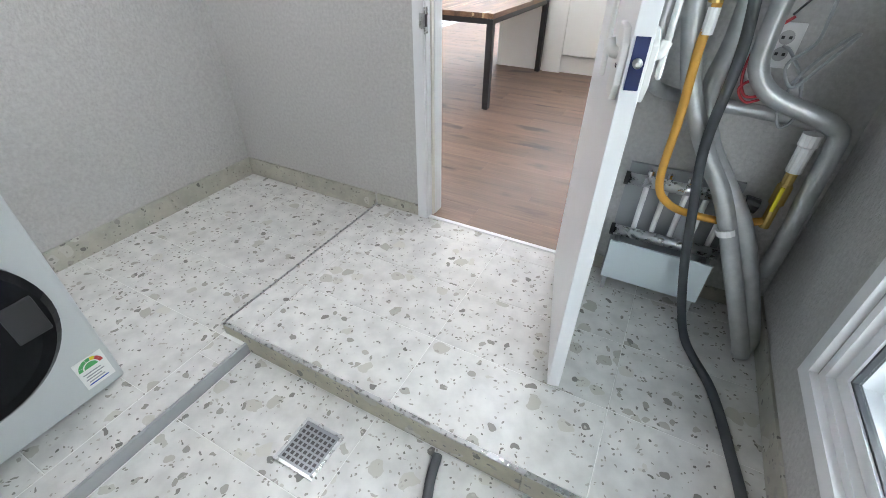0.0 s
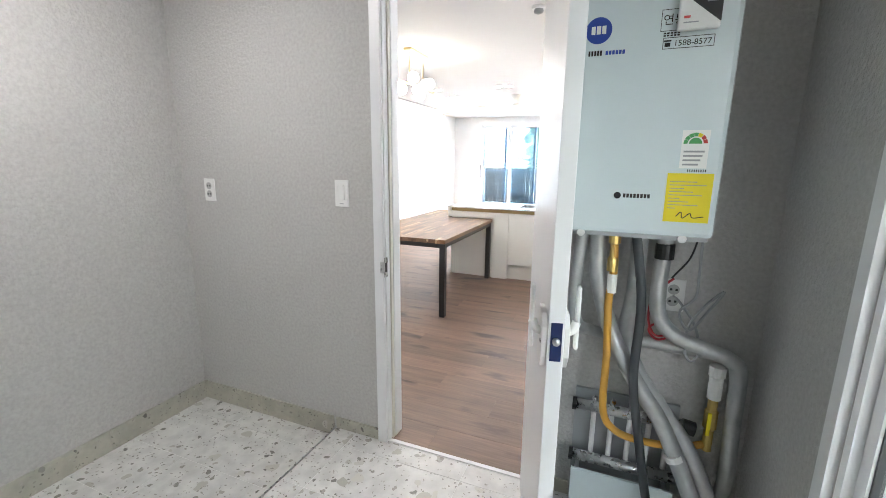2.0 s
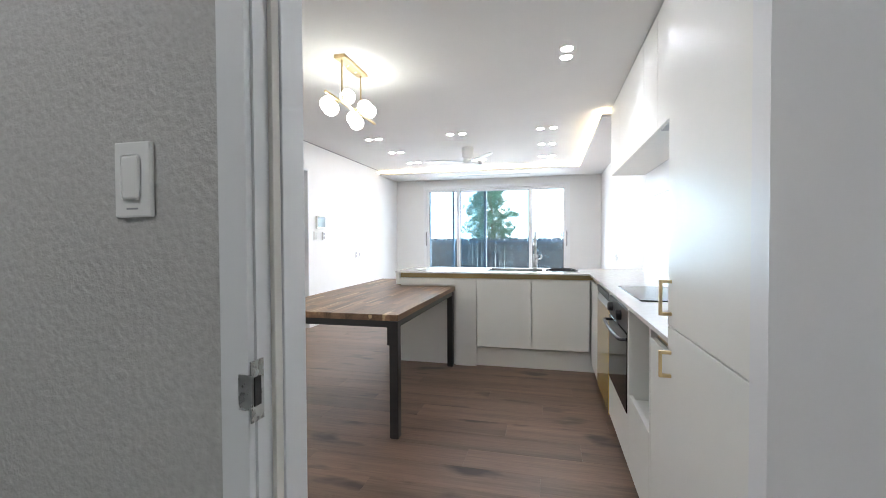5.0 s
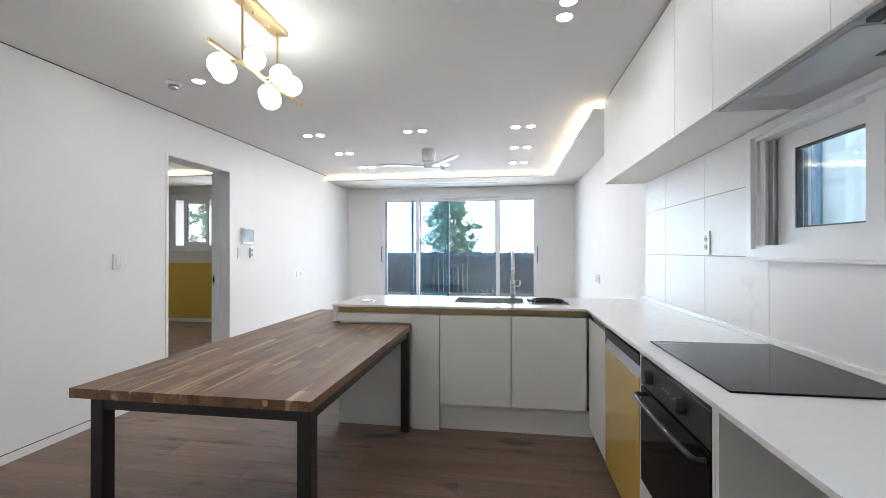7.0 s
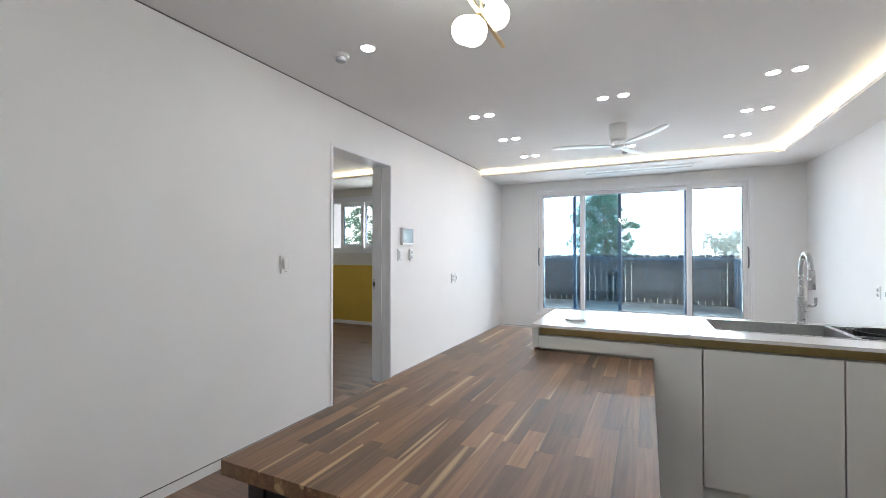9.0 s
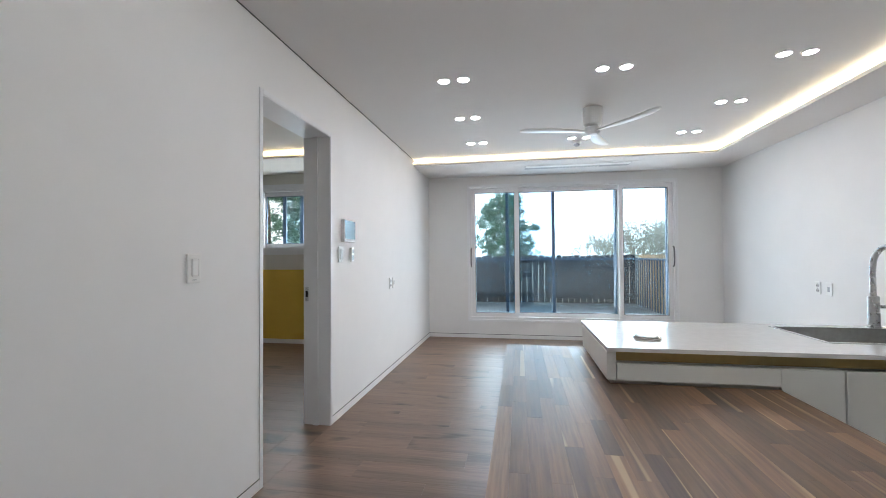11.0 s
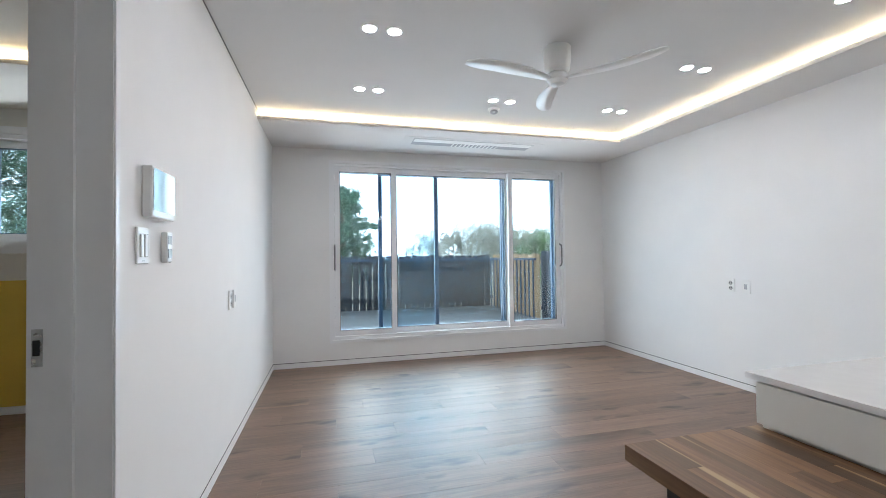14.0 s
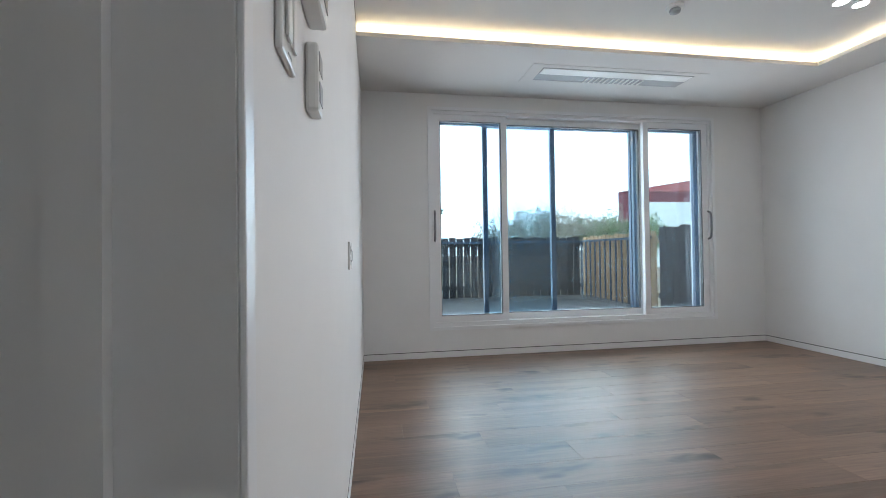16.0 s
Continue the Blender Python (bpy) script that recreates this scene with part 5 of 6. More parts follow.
g = pipe("gas_pipe", [(3.60, -0.2, 1.19), (3.607, -0.2, 1.05), (3.60, -0.2, 0.95), (3.61, -0.2, 0.76), (3.615, -0.2, 0.55), (3.66, -0.195, 0.475), (3.75, -0.17, 0.44), (3.88, -0.12, 0.42), (3.96, -0.1, 0.44)], 0.013, GASPIPE, "orange flexible gas pipe")
part("fitting", bm_lathe([(0.018, 1.06), (0.018, 1.10), (0.013, 1.11), (0.013, 1.15), (0.019, 1.155), (0.019, 1.185)], "z", (3.602, -0.2, 0), 12), BRASS, g)
part("tag", bm_lathe([(0.0155, 0.985), (0.0155, 1.05)], "z", (3.605, -0.2, 0), 12), PAPER, g, "white paper tag")
p1 = pipe("heating_pipe", [(3.55, -0.17, 1.19), (3.56, -0.17, 1.03), (3.62, -0.17, 0.83), (3.72, -0.17, 0.65), (3.81, -0.17, 0.52), (3.91, -0.20, 0.31), (4.03, -0.27, 0.05), (4.045, -0.28, 0.0)], 0.028, FOIL, "silver foil-wrapped heating pipe under the boiler")
part("cap", bm_tube([(3.549, -0.172, 1.19), (3.553, -0.174, 1.10)], 0.012, 10, 0), RED, p1, "red plastic tie")
part("tie", bm_tube([(3.852, -0.183, 0.425), (3.861, -0.185, 0.405)], 0.0305, 14, 0), PLASTIC, p1)
pipe("heating_pipe", [(3.68, -0.13, 1.19), (3.68, -0.13, 0.97), (3.668, -0.13, 0.82), (3.72, -0.13, 0.68), (3.80, -0.14, 0.57), (3.92, -0.16, 0.40), (4.05, -0.23, 0.09), (4.06, -0.235, 0.0)], 0.027, FOIL, "silver foil-wrapped heating pipe under the boiler")
p3 = pipe("heating_pipe", [(3.76, -0.12, 1.19), (3.755, -0.12, 1.0), (3.765, -0.12, 0.90), (3.82, -0.12, 0.835), (3.92, -0.12, 0.80), (3.99, -0.12, 0.775), (4.02, -0.12, 0.73), (4.025, -0.12, 0.55), (4.03, -0.12, 0.30), (4.0, -0.10, 0.22)], 0.026, FOIL, "foil-wrapped heating pipe bent along the wall")
part("coupling", bm_lathe([(0.03, 1.10), (0.03, 1.15), (0.022, 1.155), (0.022, 1.19)], "z", (3.76, -0.12, 0), 16), BLACK, p3)
pipe("heating_pipe", [(3.50, -0.17, 1.19), (3.485, -0.17, 0.98), (3.50, -0.16, 0.85), (3.56, -0.07, 0.79), (3.70, -0.06, 0.775), (3.85, -0.06, 0.768), (3.98, -0.06, 0.76)], 0.021, FOIL, "silver foil-wrapped heating pipe under the boiler")
pipe("drain_hose", [(3.665, -0.22, 1.19), (3.70, -0.22, 0.96), (3.70, -0.22, 0.70), (3.735, -0.22, 0.49), (3.79, -0.23, 0.22), (3.86, -0.30, 0.02), (3.95, -0.50, 0.017), (4.00, -0.70, 0.016), (4.03, -0.90, 0.016), (3.99, -1.03, -0.04), (3.85, -1.18, -0.084), (3.55, -1.30, -0.085), (3.33, -1.26, -0.085), (3.27, -1.16, -0.085), (3.245, -1.06, -0.085)], 0.015, DARKGREY, "dark grey rubber condensate hose on the floor", "hose")
vl = holder("gas_valve", (3.965, -0.1, 0.45), "brass gas valve with a yellow lever", "valve")
part("body", bm_lathe([(0.016, 0.42), (0.016, 0.50), (0.022, 0.51), (0.022, 0.57), (0.016, 0.58), (0.016, 0.62)], "z", (3.965, -0.1, 0), 12), BRASS, vl)
part("sleeve", bm_lathe([(0.022, 0.62), (0.022, 0.70), (0.026, 0.705), (0.026, 0.74)], "z", (3.965, -0.1, 0), 14), PLASTIC, vl)
part("lever", bm_boxes([(3.95, -0.13, 0.49, 3.962, -0.122, 0.575)], 0.002), YELLOWPAPER, vl, "yellow valve lever")
mf = holder("heating_manifold", (3.7, -0.08, 0.26), "steel underfloor heating manifold on the wall", "manifold")
for z in (0.485, 0.262):
    part("bar", bm_tube([(3.52, -0.085, z), (3.885, -0.085, z)], 0.021, 12, 0), STEEL, mf, smooth=True)
    part("end_cap", bm_tube([(3.505, -0.085, z), (3.52, -0.085, z)], 0.025, 10, 0), BLACK, mf)
part("end_cap", bm_tube([(3.885, -0.085, 0.485), (3.925, -0.085, 0.478)], 0.026, 12, 0), BLACK, mf)
for x in (3.585, 3.65, 3.715, 3.78, 3.845):
    part("branch", bm_tube([(x, -0.085, 0.47), (x, -0.075, 0.40), (x, -0.06, 0.30), (x, -0.06, 0.275)], 0.010, 8), PLASTIC, mf, smooth=True)
    part("knob", bm_lathe([(0.009, 0.50), (0.012, 0.515), (0.012, 0.53), (0.004, 0.535)], "z", (x, -0.085, 0), 10), CHROME, mf)
bx = holder("manifold_cover", (3.7, -0.1, 0.0), "plain white cover box under the manifold", "box")
part("front", bm_boxes([(3.52, -0.15, 0.07, 3.875, -0.138, 0.245)], 0.002), BOILER, bx)
part("back_board", bm_boxes([(3.51, -0.02, 0.0, 3.885, -0.005, 0.52)]), GREY, bx, "grey backing board")
for x in (3.53, 3.85):
    part("bracket", bm_boxes([(x, -0.138, 0.0, x + 0.015, -0.02, 0.2)]), GREY, bx)
pipe("power_cable", [(3.86, -0.15, 1.19), (3.872, -0.1, 1.05), (3.87, -0.1, 0.97), (3.83, -0.09, 0.91), (3.86, -0.12, 0.86), (3.91, -0.11, 0.93), (3.95, -0.10, 1.0), (3.90, -0.12, 0.955), (3.86, -0.11, 0.87), (3.855, -0.12, 0.79), (3.875, -0.12, 0.75), (3.90, -0.11, 0.78), (3.88, -0.1, 0.87), (3.83, -0.07, 0.94), (3.815, -0.02, 0.945)], 0.0045, GREY, "tangled grey power cable", "cable")
pipe("sensor_wire", [(3.85, -0.15, 1.19), (3.835, -0.13, 1.11), (3.80, -0.12, 1.05), (3.79, -0.12, 1.035)], 0.003, BLACK, "loose dark sensor wire", "cable")
pipe("red_wire", [(3.80, -0.1, 1.03), (3.745, -0.1, 0.97), (3.735, -0.1, 0.88), (3.76, -0.1, 0.82), (3.80, -0.1, 0.83), (3.78, -0.1, 0.87), (3.74, -0.1, 0.84), (3.77, -0.09, 0.80), (3.82, -0.09, 0.82)], 0.004, RED, "coiled red wire behind the pipes", "cable")
plate("wall_socket", "-y", (3.815, 0, 0.945), 0.075, 0.12, "white double power socket behind the pipes", "socket", "socket")

# ---- outside ----
gr = bmesh.new()
bm_box(gr, -400, -400, -0.6, 400, 400, -0.32)
solo("ground", gr, material("dry_ground", (0.20, 0.17, 0.12), 0.95, var=0.3, scale=0.5, bump=0.4, grain=8, depth=0.05), "dry earth and grass around the house", "ground", kind="structure")
DZ0 = 0.15
deck = holder("deck", (1.0, 9.7, DZ0), "weathered grey wooden deck outside the window", "deck", kind="structure")
FY1, FX1 = 11.35, 3.88
for i in range(23):
    part("deck_board", bm_boxes([(-3.0, 8.14 + i * 0.142, DZ0 - 0.03, FX1 + 0.1, 8.275 + i * 0.142, DZ0)], 0.002), DECKWOOD, deck)
part("joist", bm_boxes([(-3.0 + k * 1.1, 8.14, -0.32, -2.9 + k * 1.1, 11.4, DZ0 - 0.031) for k in range(7)]), FENCEDARK, deck)


def fence_run(name, axis, at, u0, u1, mat, z1, gap, label, step=0.128):
    """Upright boards on two rails between posts."""
    e = holder(name, (u0, at, DZ0) if axis == "y" else (at, u0, DZ0), label, "fence")

    def q(a, b, z0, z2, d0, d1):
        return (a, at + d0, z0, b, at + d1, z2) if axis == "y" else (at + d0, a, z0, at + d1, b, z2)
    n = int((u1 - u0) / step)
    meshes = [mesh_of(bm_boxes([(0, -0.009, DZ0 - 0.06, step - gap, 0.009, z1 + dz)] if axis == "y" else [(-0.009, 0, DZ0 - 0.06, 0.009, step - gap, z1 + dz)]), mat, "board") for dz in (0.0, 0.012, -0.01)]
    base = Vector(e.location)
    for i in range(n):
        b = new("board", meshes[(i * 7) % 3])
        b.parent = e
        b.location = (Vector((u0 + i * step, at, 0)) if axis == "y" else Vector((at, u0 + i * step, 0))) - base
    for z in (DZ0 + 0.14, z1 - 0.16):
        part("rail", bm_boxes([q(u0, u1, z, z + 0.07, 0.010, 0.05)]), mat, e)
    return e


fence_run("fence", "y", FY1, -2.2, FX1, FENCEDARK, 1.20, 0.014, "dark board fence along the deck")
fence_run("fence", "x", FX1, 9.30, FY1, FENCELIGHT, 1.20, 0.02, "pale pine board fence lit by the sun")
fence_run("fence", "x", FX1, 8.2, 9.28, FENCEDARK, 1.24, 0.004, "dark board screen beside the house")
rl = holder("railing", (0, FY1 - 0.1, DZ0), "black metal railing in front of the fence", "railing")
part("top_rail", bm_boxes([(-2.2, FY1 - 0.075, 1.10, FX1 - 0.06, FY1 - 0.035, 1.135)]), NAVY, rl)
part("side_rail", bm_boxes([(FX1 - 0.10, 9.3, 1.10, FX1 - 0.06, FY1 - 0.035, 1.135)]), NAVY, rl)
pn = [(-2.2, FY1 - 0.062, 0.25, 0.95, FY1 - 0.052, 1.10), (1.95, FY1 - 0.062, 0.25, 3.55, FY1 - 0.052, 1.10)]
for q in pn:
    part("dark_panel", bm_boxes([q]), FENCEDARK, rl, "dark screening panel")
for i in range(13):
    y = 9.35 + i * 0.158
    part("baluster", bm_boxes([(FX1 - 0.092, y, DZ0, FX1 - 0.072, y + 0.02, 1.10)]), NAVY, rl)

house = holder("house_shell", (0, 0, 0), "roof slab and eaves of the house", "roof", kind="structure")
part("roof", bm_boxes([(-3.9, UB - 0.4, 2.92, 4.9, 8.65, 3.12)]), CEIL, house)


def pine(name, x, y, z0, height, spread, seed, label):
    """A pine: a tapered trunk, limbs in whorls, and a crown of many needle tufts."""
    rnd = random.Random(seed)
    e = holder(name, (x, y, z0), label, "tree")
    bm = bmesh.new()
    rings = []
    for i in range(9):
        t = i / 8
        r = 0.13 * (1 - t) + 0.015
        cx, cy = x + 0.12 * math.sin(t * 3), y + 0.08 * math.sin(t * 5)
        rings.append([bm.verts.new((cx + r * math.cos(k * math.pi / 4), cy + r * math.sin(k * math.pi / 4), z0 + t * height)) for k in range(8)])
    for a, b in zip(rings, rings[1:]):
        for k in range(8):
            bm.faces.new((a[k], a[(k + 1) % 8], b[(k + 1) % 8], b[k]))
    bm.faces.new(rings[-1])
    part("trunk", bm, BARK, e)
    verts, faces = [], []
    lim = bmesh.new()
    for i in range(46):
        t = 0.22 + 0.78 * (i / 46) ** 0.9
        reach = spread * (0.35 + 0.65 * math.sin(min(1.0, (1.12 - t) * 1.15) * math.pi / 2)) * rnd.uniform(0.6, 1.1)
        if t > 0.9:
            reach *= 0.55
        a = i * 2.4 + rnd.uniform(-0.4, 0.4)
        c = Vector((x, y, z0 + t * height))
        d = Vector((math.cos(a), math.sin(a), rnd.uniform(0.05, 0.35)))
        tip = c + d * reach
        s = Vector((-math.sin(a), math.cos(a), 0)) * 0.014
        v = [lim.verts.new(p) for p in (c + s, c - s, tip - s * 0.3, tip + s * 0.3, c + Vector((0, 0, 0.025)), tip + Vector((0, 0, 0.008)))]
        lim.faces.new((v[0], v[1], v[2], v[3]))
        lim.faces.new((v[0], v[4], v[5], v[3]))
        lim.faces.new((v[1], v[4], v[5], v[2]))
        for k in range(int(9 + 12 * reach / spread)):
            u = rnd.uniform(0.3, 1.03)
            p = c + d * reach * u + Vector((rnd.gauss(0, 0.12), rnd.gauss(0, 0.12), rnd.gauss(0.02, 0.09))) * spread * 0.9
            for m in range(26):
                q = Vector((rnd.gauss(0, 1), rnd.gauss(0, 1), rnd.gauss(0.35, 0.8))).normalized() * rnd.uniform(0.09, 0.19)
                w = q.cross(Vector((rnd.random(), rnd.random(), rnd.random()))).normalized() * 0.012
                o = p + Vector((rnd.gauss(0, 0.05), rnd.gauss(0, 0.05), rnd.gauss(0, 0.04)))
                b = len(verts)
                verts += [o - w, o + w, o + q]
                faces.append((b, b + 1, b + 2))
    part("limbs", lim, BARK, e)
    me = bpy.data.meshes.new("needles")
    me.from_pydata([tuple(p) for p in verts], [], faces)
    me.materials.append(NEEDLES)
    o = new("crown", me)
    o.parent, o.location = e, -Vector(e.location)
    o["kind"] = "stuff"
    return e


BARK = material("pine_bark", (0.12, 0.08, 0.055), 0.9, var=0.3, scale=12, bump=0.6, grain=40, depth=0.01)
NEEDLES = material("pine_needles", (0.075, 0.18, 0.115), 0.6, var=0.4, scale=2.0)
TWIGS = material("bare_twigs", (0.30, 0.30, 0.25), 0.9, var=0.3, scale=3)
LEAFY = material("pale_leaves", (0.15, 0.25, 0.10), 0.7, var=0.4, scale=2)
pine("pine_tree", 0.85, 16.0, -0.32, 3.55, 1.15, 3, "dense green pine tree beyond the fence")
pine("pine_tree", -5.0, 11.2, -0.32, 5.2, 1.7, 5, "tall pine tree beside the bedroom window")
pine("pine_tree", -3.3, 10.8, -0.32, 4.6, 1.3, 8, "pine tree outside the bedroom window")


def bush(name, x, y, z0, h, w, seed, label, mat, leaves=0):
    """A bare shrub: forking twigs, with a few leaves."""
    rnd = random.Random(seed)
    verts, faces = [], []

    def twig(p, d, ln, r, depth):
        q = p + d * ln
        s = d.cross(Vector((rnd.random(), rnd.random(), rnd.random() + 0.1))).normalized() * r
        s2 = d.cross(s).normalized() * r
        b = len(verts)
        verts.extend([p + s, p - s * 0.5 + s2, p - s * 0.5 - s2, q])
        faces.extend([(b, b + 1, b + 3), (b + 1, b + 2, b + 3), (b + 2, b, b + 3)])
        if depth:
            for k in range(3):
                nd = (d + Vector((rnd.gauss(0, 0.45), rnd.gauss(0, 0.45), rnd.gauss(0.1, 0.35)))).normalized()
                twig(p + d * ln * rnd.uniform(0.5, 1.0), nd, ln * rnd.uniform(0.55, 0.8), r * 0.62, depth - 1)
        else:
            for k in range(leaves):
                o = q + Vector((rnd.gauss(0, 0.06), rnd.gauss(0, 0.06), rnd.gauss(0, 0.06)))
                u, v = Vector((rnd.gauss(0, 1), rnd.gauss(0, 1), rnd.gauss(0, 1))).normalized() * 0.05, Vector((rnd.gauss(0, 1), rnd.gauss(0, 1), rnd.gauss(0, 1))).normalized() * 0.03
                c = len(verts)
                verts.extend([o - u, o + v, o + u, o - v])
                faces.append((c, c + 1, c + 2, c + 3))
    for k in range(9):
        a = rnd.uniform(0, 6.28)
        twig(Vector((x + rnd.uniform(-0.3, 0.3) * w, y + rnd.uniform(-0.3, 0.3), z0)), Vector((math.cos(a) * 0.35 * w / h, math.sin(a) * 0.3, 1)).normalized(), h * 0.45, 0.045, 5)
    me = bpy.data.meshes.new(name)
    me.from_pydata([tuple(p) for p in verts], [], faces)
    me.materials.append(mat)
    return tagged(new(name, me), label, "shrub", "shrubs beyond the fence")


for i, (x, y, h, w) in enumerate(((5.3, 20, 2.5, 3), (6.5, 20.5, 2.9, 3), (7.6, 21, 3.1, 4), (8.8, 20.3, 2.8, 3), (9.9, 20, 2.4, 3), (11.2, 21, 2.5, 3))):
    bush("shrub", x, y, -0.3, h, w, 20 + i, "sparse grey-green shrub beyond the fence" if i < 4 else "leafy green shrub beyond the fence", TWIGS if i < 4 else LEAFY, 1 if i < 4 else 3)
pine("pine_tree", 9.6, 9.6, -0.32, 4.2, 1.5, 11, "green pine tree beside the neighbouring house")
pine("pine_tree", 9.3, 7.3, -0.32, 3.6, 1.4, 12, "green pine tree beside the neighbouring house")
bd2 = holder("red_building", (20, 33, -0.3), "low red and white metal building in the distance", "building")
part("wall", bm_boxes([(18.3, 33, -0.3, 24, 33.6, 5.4)]), material("red_cladding", (0.12, 0.012, 0.03), 0.6, var=0.1), bd2, "dark red metal wall")
part("lower_wall", bm_boxes([(20.2, 32.9, -0.3, 24, 33, 4.6)]), material("pale_cladding", (0.62, 0.70, 0.72), 0.5, var=0.05), bd2, "pale blue-white wall")
part("roof", bm_prism([(18.3, 5.4), (24.0, 5.4), (24.0, 6.3)], "y", 32.9, 33.7), material("dull_roof", (0.3, 0.05, 0.06), 0.5, var=0.1), bd2)
hl = bmesh.new()
grid = [[hl.verts.new((-60 + i * 10, 120 + j * 30, -0.4 + (2 + 7 * max(0, noise.noise((i * 0.35, j * 0.5, 2.0))) + 3 * math.sin(i * 0.4)) * (j > 0) * (1 if j < 3 else 0.4) * (1 if i > 9 else 0.1))) for j in range(5)] for i in range(22)]
for i in range(21):
    for j in range(4):
        hl.faces.new((grid[i][j], grid[i + 1][j], grid[i + 1][j + 1], grid[i][j + 1]))
solo("far_hill", hl, material("hazy_hillside", (0.30, 0.30, 0.28), 0.95, var=0.2, scale=0.1), "pale low hills on the horizon", "hill", kind="structure", smooth=True)
# Added wall, not known to exist; it limits the sky's light into the utility room.
nb = holder("neighbour_wall", (6.6, -1, -0.3), "pale rendered wall added outside the utility window to block sky", "wall")
part("wall", bm_boxes([(6.6, -6, -0.32, 6.8, 2.0, 5.2)]), material("pale_render", (0.52, 0.56, 0.57), 0.9, var=0.08, bump=0.4, grain=60, depth=0.005), nb)

bk = bmesh.new()
for k in range(36):
    a0, a1 = radians(-115 + k * 10), radians(-105 + k * 10)
    q = [(240 * math.sin(a), 240 * math.cos(a)) for a in (a0, a1)]
    high = 420 if k < 24 else 150
    bk.faces.new([bk.verts.new(p) for p in ((*q[0], -5), (*q[1], -5), (*q[1], high), (*q[0], high))])
bmesh.ops.remove_doubles(bk, verts=bk.verts[:], dist=0.01)
solo("backdrop", bk, glow("hazy_white_sky", (0.93, 0.97, 1.0), 2.2), "bright hazy white sky beyond the trees", "sky", kind="structure")

bw = holder("neighbour_house", (7.2, 6.5, -0.3), "grey brick neighbouring house seen through the kitchen window", "house")
part("roof", bm_boxes([(7.3, 6.97, 1.75, 9.4, 12.0, 2.75)]), material("dark_roof_sheet", (0.09, 0.095, 0.10), 0.7, var=0.15), bw, "dark overhanging roof")
part("wall", bm_boxes([(7.2, 6.5, -0.32, 7.45, 6.96, 5.5)]), brickwork("grey_brickwork", (0.42, 0.45, 0.46), (0.32, 0.34, 0.35), (0.48, 0.49, 0.49)), bw)
part("downpipe", bm_tube([(7.15, 6.92, -0.3), (7.15, 6.92, 5.5)], 0.05, 10, 0), NAVY, bw)

# ---- pieces, last ----
SHARE = {}


def piece(name, size, at, mat, parent, bevel=0.0015):
    """One of many alike boxes; boxes of one size share their mesh. size and at: the lower corner."""
    key = (name, mat.name, *[round(s, 4) for s in size])
    if key not in SHARE:
        x, y, z = size
        b = bevel
        bm = bmesh.new()
        lo = [bm.verts.new(p) for p in ((0, 0, 0), (x, 0, 0), (x, y, 0), (0, y, 0))]
        mid = [bm.verts.new(p) for p in ((0, 0, z - b), (x, 0, z - b), (x, y, z - b), (0, y, z - b))]
        hi = [bm.verts.new(p) for p in ((b, b, z), (x - b, b, z), (x - b, y - b, z), (b, y - b, z))]
        bm.faces.new(lo[::-1])
        bm.faces.new(hi)
        for a, c in ((lo, mid), (mid, hi)):
            for i in range(4):
                bm.faces.new((a[i], a[(i + 1) % 4], c[(i + 1) % 4], c[i]))
        SHARE[key] = mesh_of(bm, mat, name)
    o = new(name, SHARE[key])
    o.parent = parent
    o.location = Vector(at) - Vector(parent.location)
    return o


def planks(parent, x0, x1, y0, y1, seed, wide=0.188, long=1.2):
    """Floor planks along x, with staggered ends."""
    rnd, y, row = random.Random(seed), y0, 0
    while y < y1 - 0.005:
        w = min(wide, y1 - y)
        x = x0
        first_len = [0.42, 1.02, 0.63, 0.24, 0.84][row % 5]
        while x < x1 - 0.01:
            ln = min(first_len if x == x0 else long, x1 - x)
            piece("plank", (ln - 0.0004, w - 0.0006, 0.012), (x, y, -0.012), PLANK, parent, 0.0005)
            x += ln
        y += w
        row += 1


floor = holder("floor", (0, 0, -0.012), "brown oak-look laminate plank floor", "floor", kind="structure")
planks(floor, 0.0, XR, 0.024, YW, 1)
planks(floor, -0.2, 0.0, BY0 - 0.03, BY1 + 0.03, 4)
floor_b = holder("floor_bedroom", (BL, BS, -0.012), "brown oak-look laminate plank floor", "floor", kind="structure")
planks(floor_b, BL, -0.2, BS, BW, 2)


def staves(x0, x1, y0, y1, seed, n):
    rnd = random.Random(seed)
    w = (x1 - x0) / n
    for i in range(n):
        y = y0
        while y < y1 - 0.005:
            ln = rnd.choice((0.22, 0.30, 0.38, 0.46, 0.54))
            if y == y0:
                ln *= rnd.uniform(0.4, 1)
            ln = min(ln, y1 - y)
            if y1 - y - ln < 0.08:
                ln = y1 - y
            piece("stave", (w - 0.0001, round(ln, 2) - 0.0001 if y + ln < y1 - 0.01 else ln, 0.036), (x0 + i * w, y, TZ - 0.036), STAVE, table, 0.0002)
            y += round(ln, 2) if y + ln < y1 - 0.01 else ln


ymid, xmid = FY, 1.668
nw = 9
staves(TX0, xmid, TY0, TY1, 5, nw)
staves(xmid, TX1, TY0, ymid - 0.003, 6, 12)

tiles = holder("floor_tiles", (0, 0, -0.1), "cream terrazzo floor tiles with grey chips", "floor", kind="structure")
G = 0.0022


def tile_field(xs, ys, ztop):
    for a, b in zip(xs, xs[1:]):
        for c, d in zip(ys, ys[1:]):
            piece("tile", (b - a - G, d - c - G, 0.012), (a + G / 2, c + G / 2, ztop - 0.012), TILE, tiles, 0.0012)


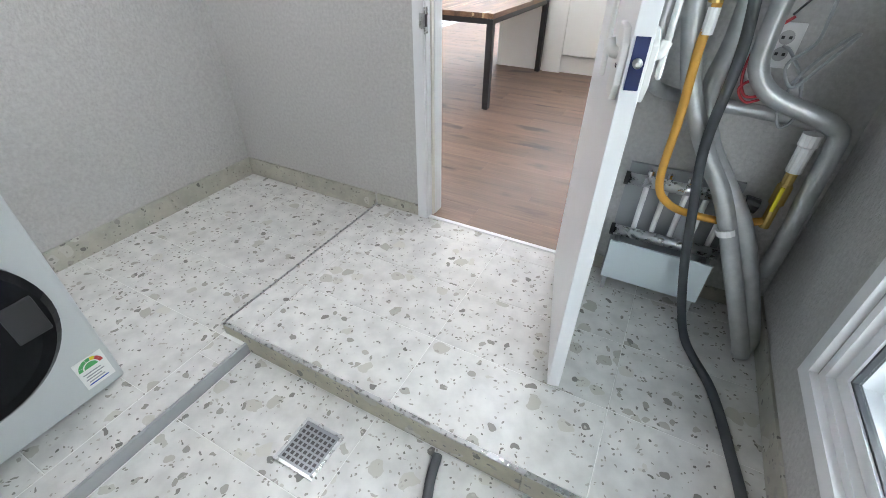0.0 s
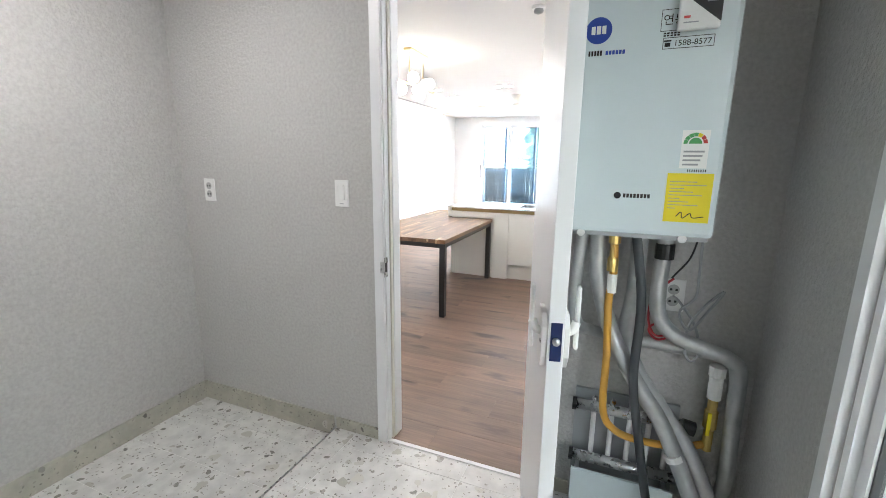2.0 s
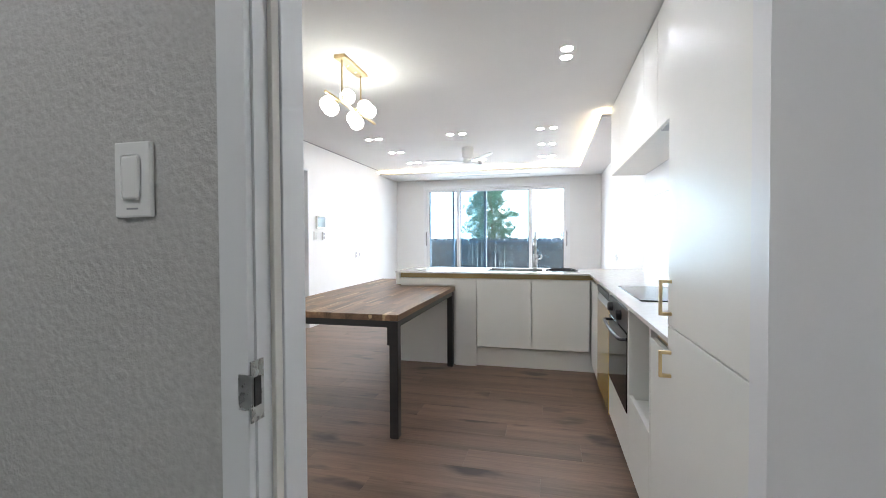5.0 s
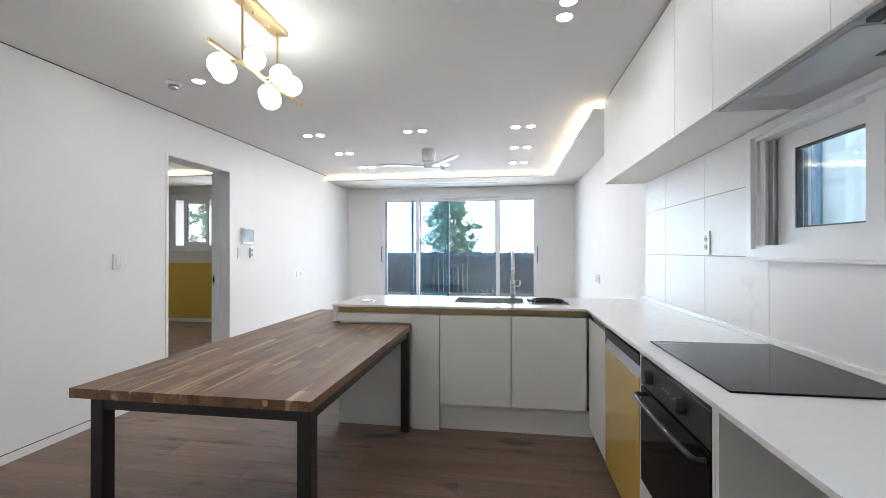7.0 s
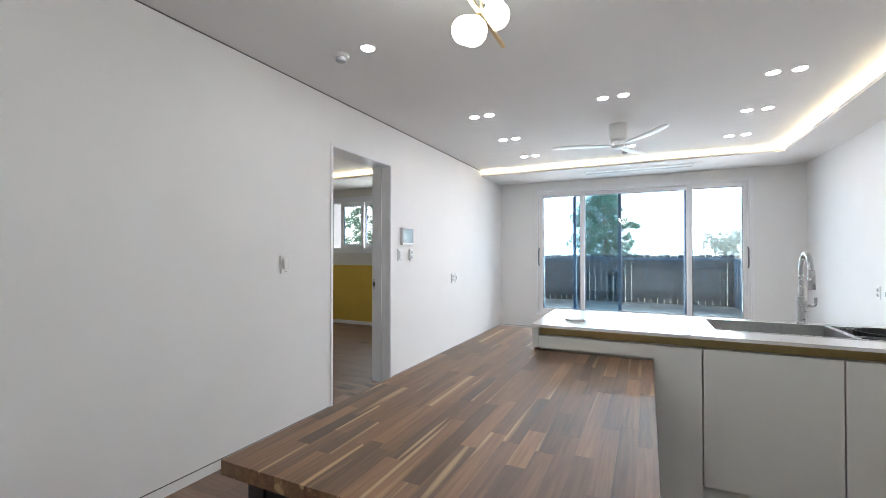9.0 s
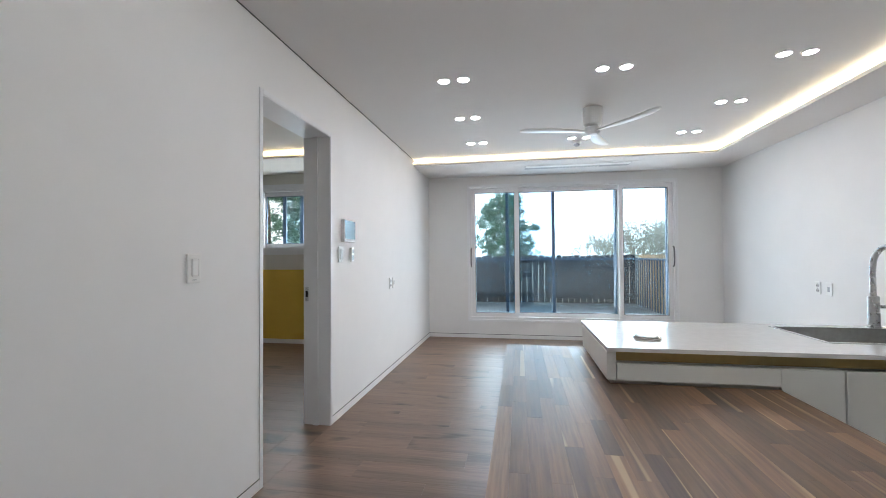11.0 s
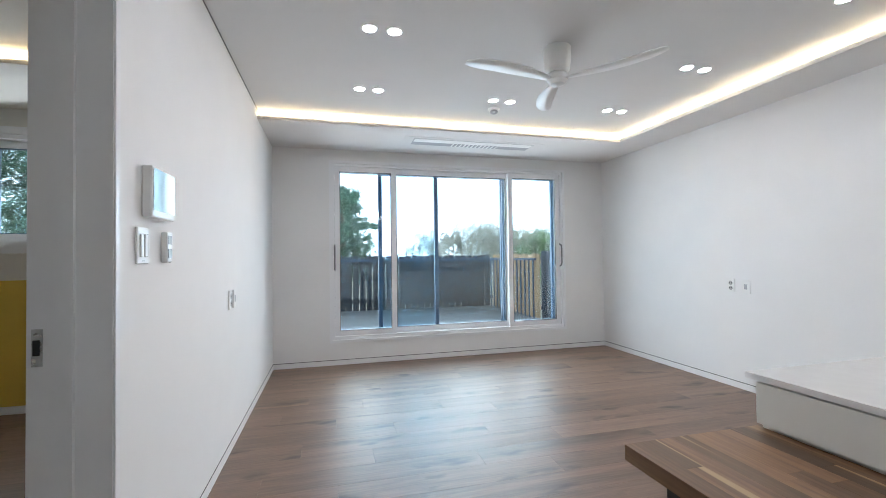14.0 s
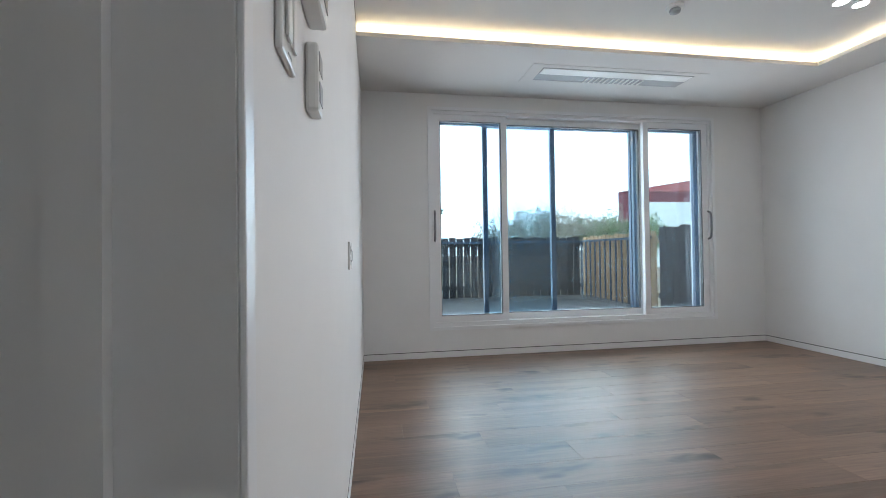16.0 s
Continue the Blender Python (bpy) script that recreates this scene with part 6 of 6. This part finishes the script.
tile_field((2.303, 2.43, 3.05, 3.67, UR), (-1.02, -0.72, -0.42, -0.12, 0.0), 0.0)
tile_field((UL, 1.70, 2.288), (-2.75, -2.55, -2.25, -1.95, -1.65, -1.35, -1.05, -0.75, -0.45, -0.15, 0.0), -0.05)
tile_field((2.29, 2.402), (-2.75, -2.35, -1.75, -1.15, -1.05), -0.05)
tile_field((2.418, 3.0, 3.6, UR), (-2.75, -2.25, -1.95, -1.65, -1.35, -1.035), -0.10)
riser = holder("step_riser", (2.3, -1.035, -0.1), "low terrazzo step edge with a metal nosing", "step", kind="structure")
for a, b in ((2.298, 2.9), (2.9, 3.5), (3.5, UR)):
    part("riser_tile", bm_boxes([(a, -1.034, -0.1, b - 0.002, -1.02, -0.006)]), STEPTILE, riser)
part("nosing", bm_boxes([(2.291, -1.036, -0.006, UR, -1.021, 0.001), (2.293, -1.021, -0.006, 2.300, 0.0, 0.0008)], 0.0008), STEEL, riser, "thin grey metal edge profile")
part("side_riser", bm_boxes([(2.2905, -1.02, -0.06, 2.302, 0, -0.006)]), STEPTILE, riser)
part("edge_strip", bm_boxes([(2.404, -2.75, -0.1, 2.416, -1.036, -0.0495)], 0.001), GREY, riser, "grey edge strip between floor levels")
sk = holder("tile_skirting", (0, 0, 0), "low terrazzo tile skirting", "skirting", kind="structure")
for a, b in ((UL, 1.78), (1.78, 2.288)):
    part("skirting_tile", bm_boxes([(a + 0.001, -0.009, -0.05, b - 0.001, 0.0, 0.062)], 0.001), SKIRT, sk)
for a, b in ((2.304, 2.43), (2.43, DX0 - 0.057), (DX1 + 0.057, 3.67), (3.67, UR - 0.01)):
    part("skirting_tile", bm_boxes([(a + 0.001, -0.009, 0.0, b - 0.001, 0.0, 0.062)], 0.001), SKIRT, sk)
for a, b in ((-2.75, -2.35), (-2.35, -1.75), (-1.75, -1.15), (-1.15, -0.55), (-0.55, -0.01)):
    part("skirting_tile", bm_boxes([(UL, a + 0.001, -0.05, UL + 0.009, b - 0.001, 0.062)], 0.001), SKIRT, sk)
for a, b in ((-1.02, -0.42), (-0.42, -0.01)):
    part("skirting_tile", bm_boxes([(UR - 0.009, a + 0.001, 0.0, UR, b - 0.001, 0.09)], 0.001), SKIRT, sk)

splash = holder("splashback", (XR - 0.03, 0.785, CT), "white marble-veined wall tiles behind the worktop", "wall tiles", kind="structure")


def wall_tile(y0, y1, z0, z1):
    part("tile", bm_boxes([(XR - 0.05, y0 + 0.001, z0 + 0.001, XR, y1 - 0.001, z1 - 0.001)], 0.0012), MARBLE, splash)


for y0, y1 in ((0.785, 1.12), (1.12, 1.715), (1.715, 2.305), (2.305, 2.89), (2.89, 3.48), (3.48, 3.9)):
    wall_tile(y0, y1, CT + 0.003, 1.215)
for y0, y1 in ((2.446, 2.89), (2.89, 3.48), (3.48, 3.9)):
    wall_tile(y0, y1, 1.217, 1.537)
    wall_tile(y0, y1, 1.539, UZ - 0.002)
wall_tile(0.785, 1.118, 1.217, 1.537)
wall_tile(0.785, 1.118, 1.539, UZ - 0.002)
solo("tile_joints", bm_boxes([(XR - 0.0475, 0.786, CT, XR, 1.119, UZ), (XR - 0.0475, 1.119, CT, XR, 2.447, 1.214), (XR - 0.0475, 2.447, CT, XR, 3.898, UZ)]), material("grey_joint", (0.42, 0.42, 0.41), 0.8), "thin grey joints between the wall tiles", "grout", kind="structure")
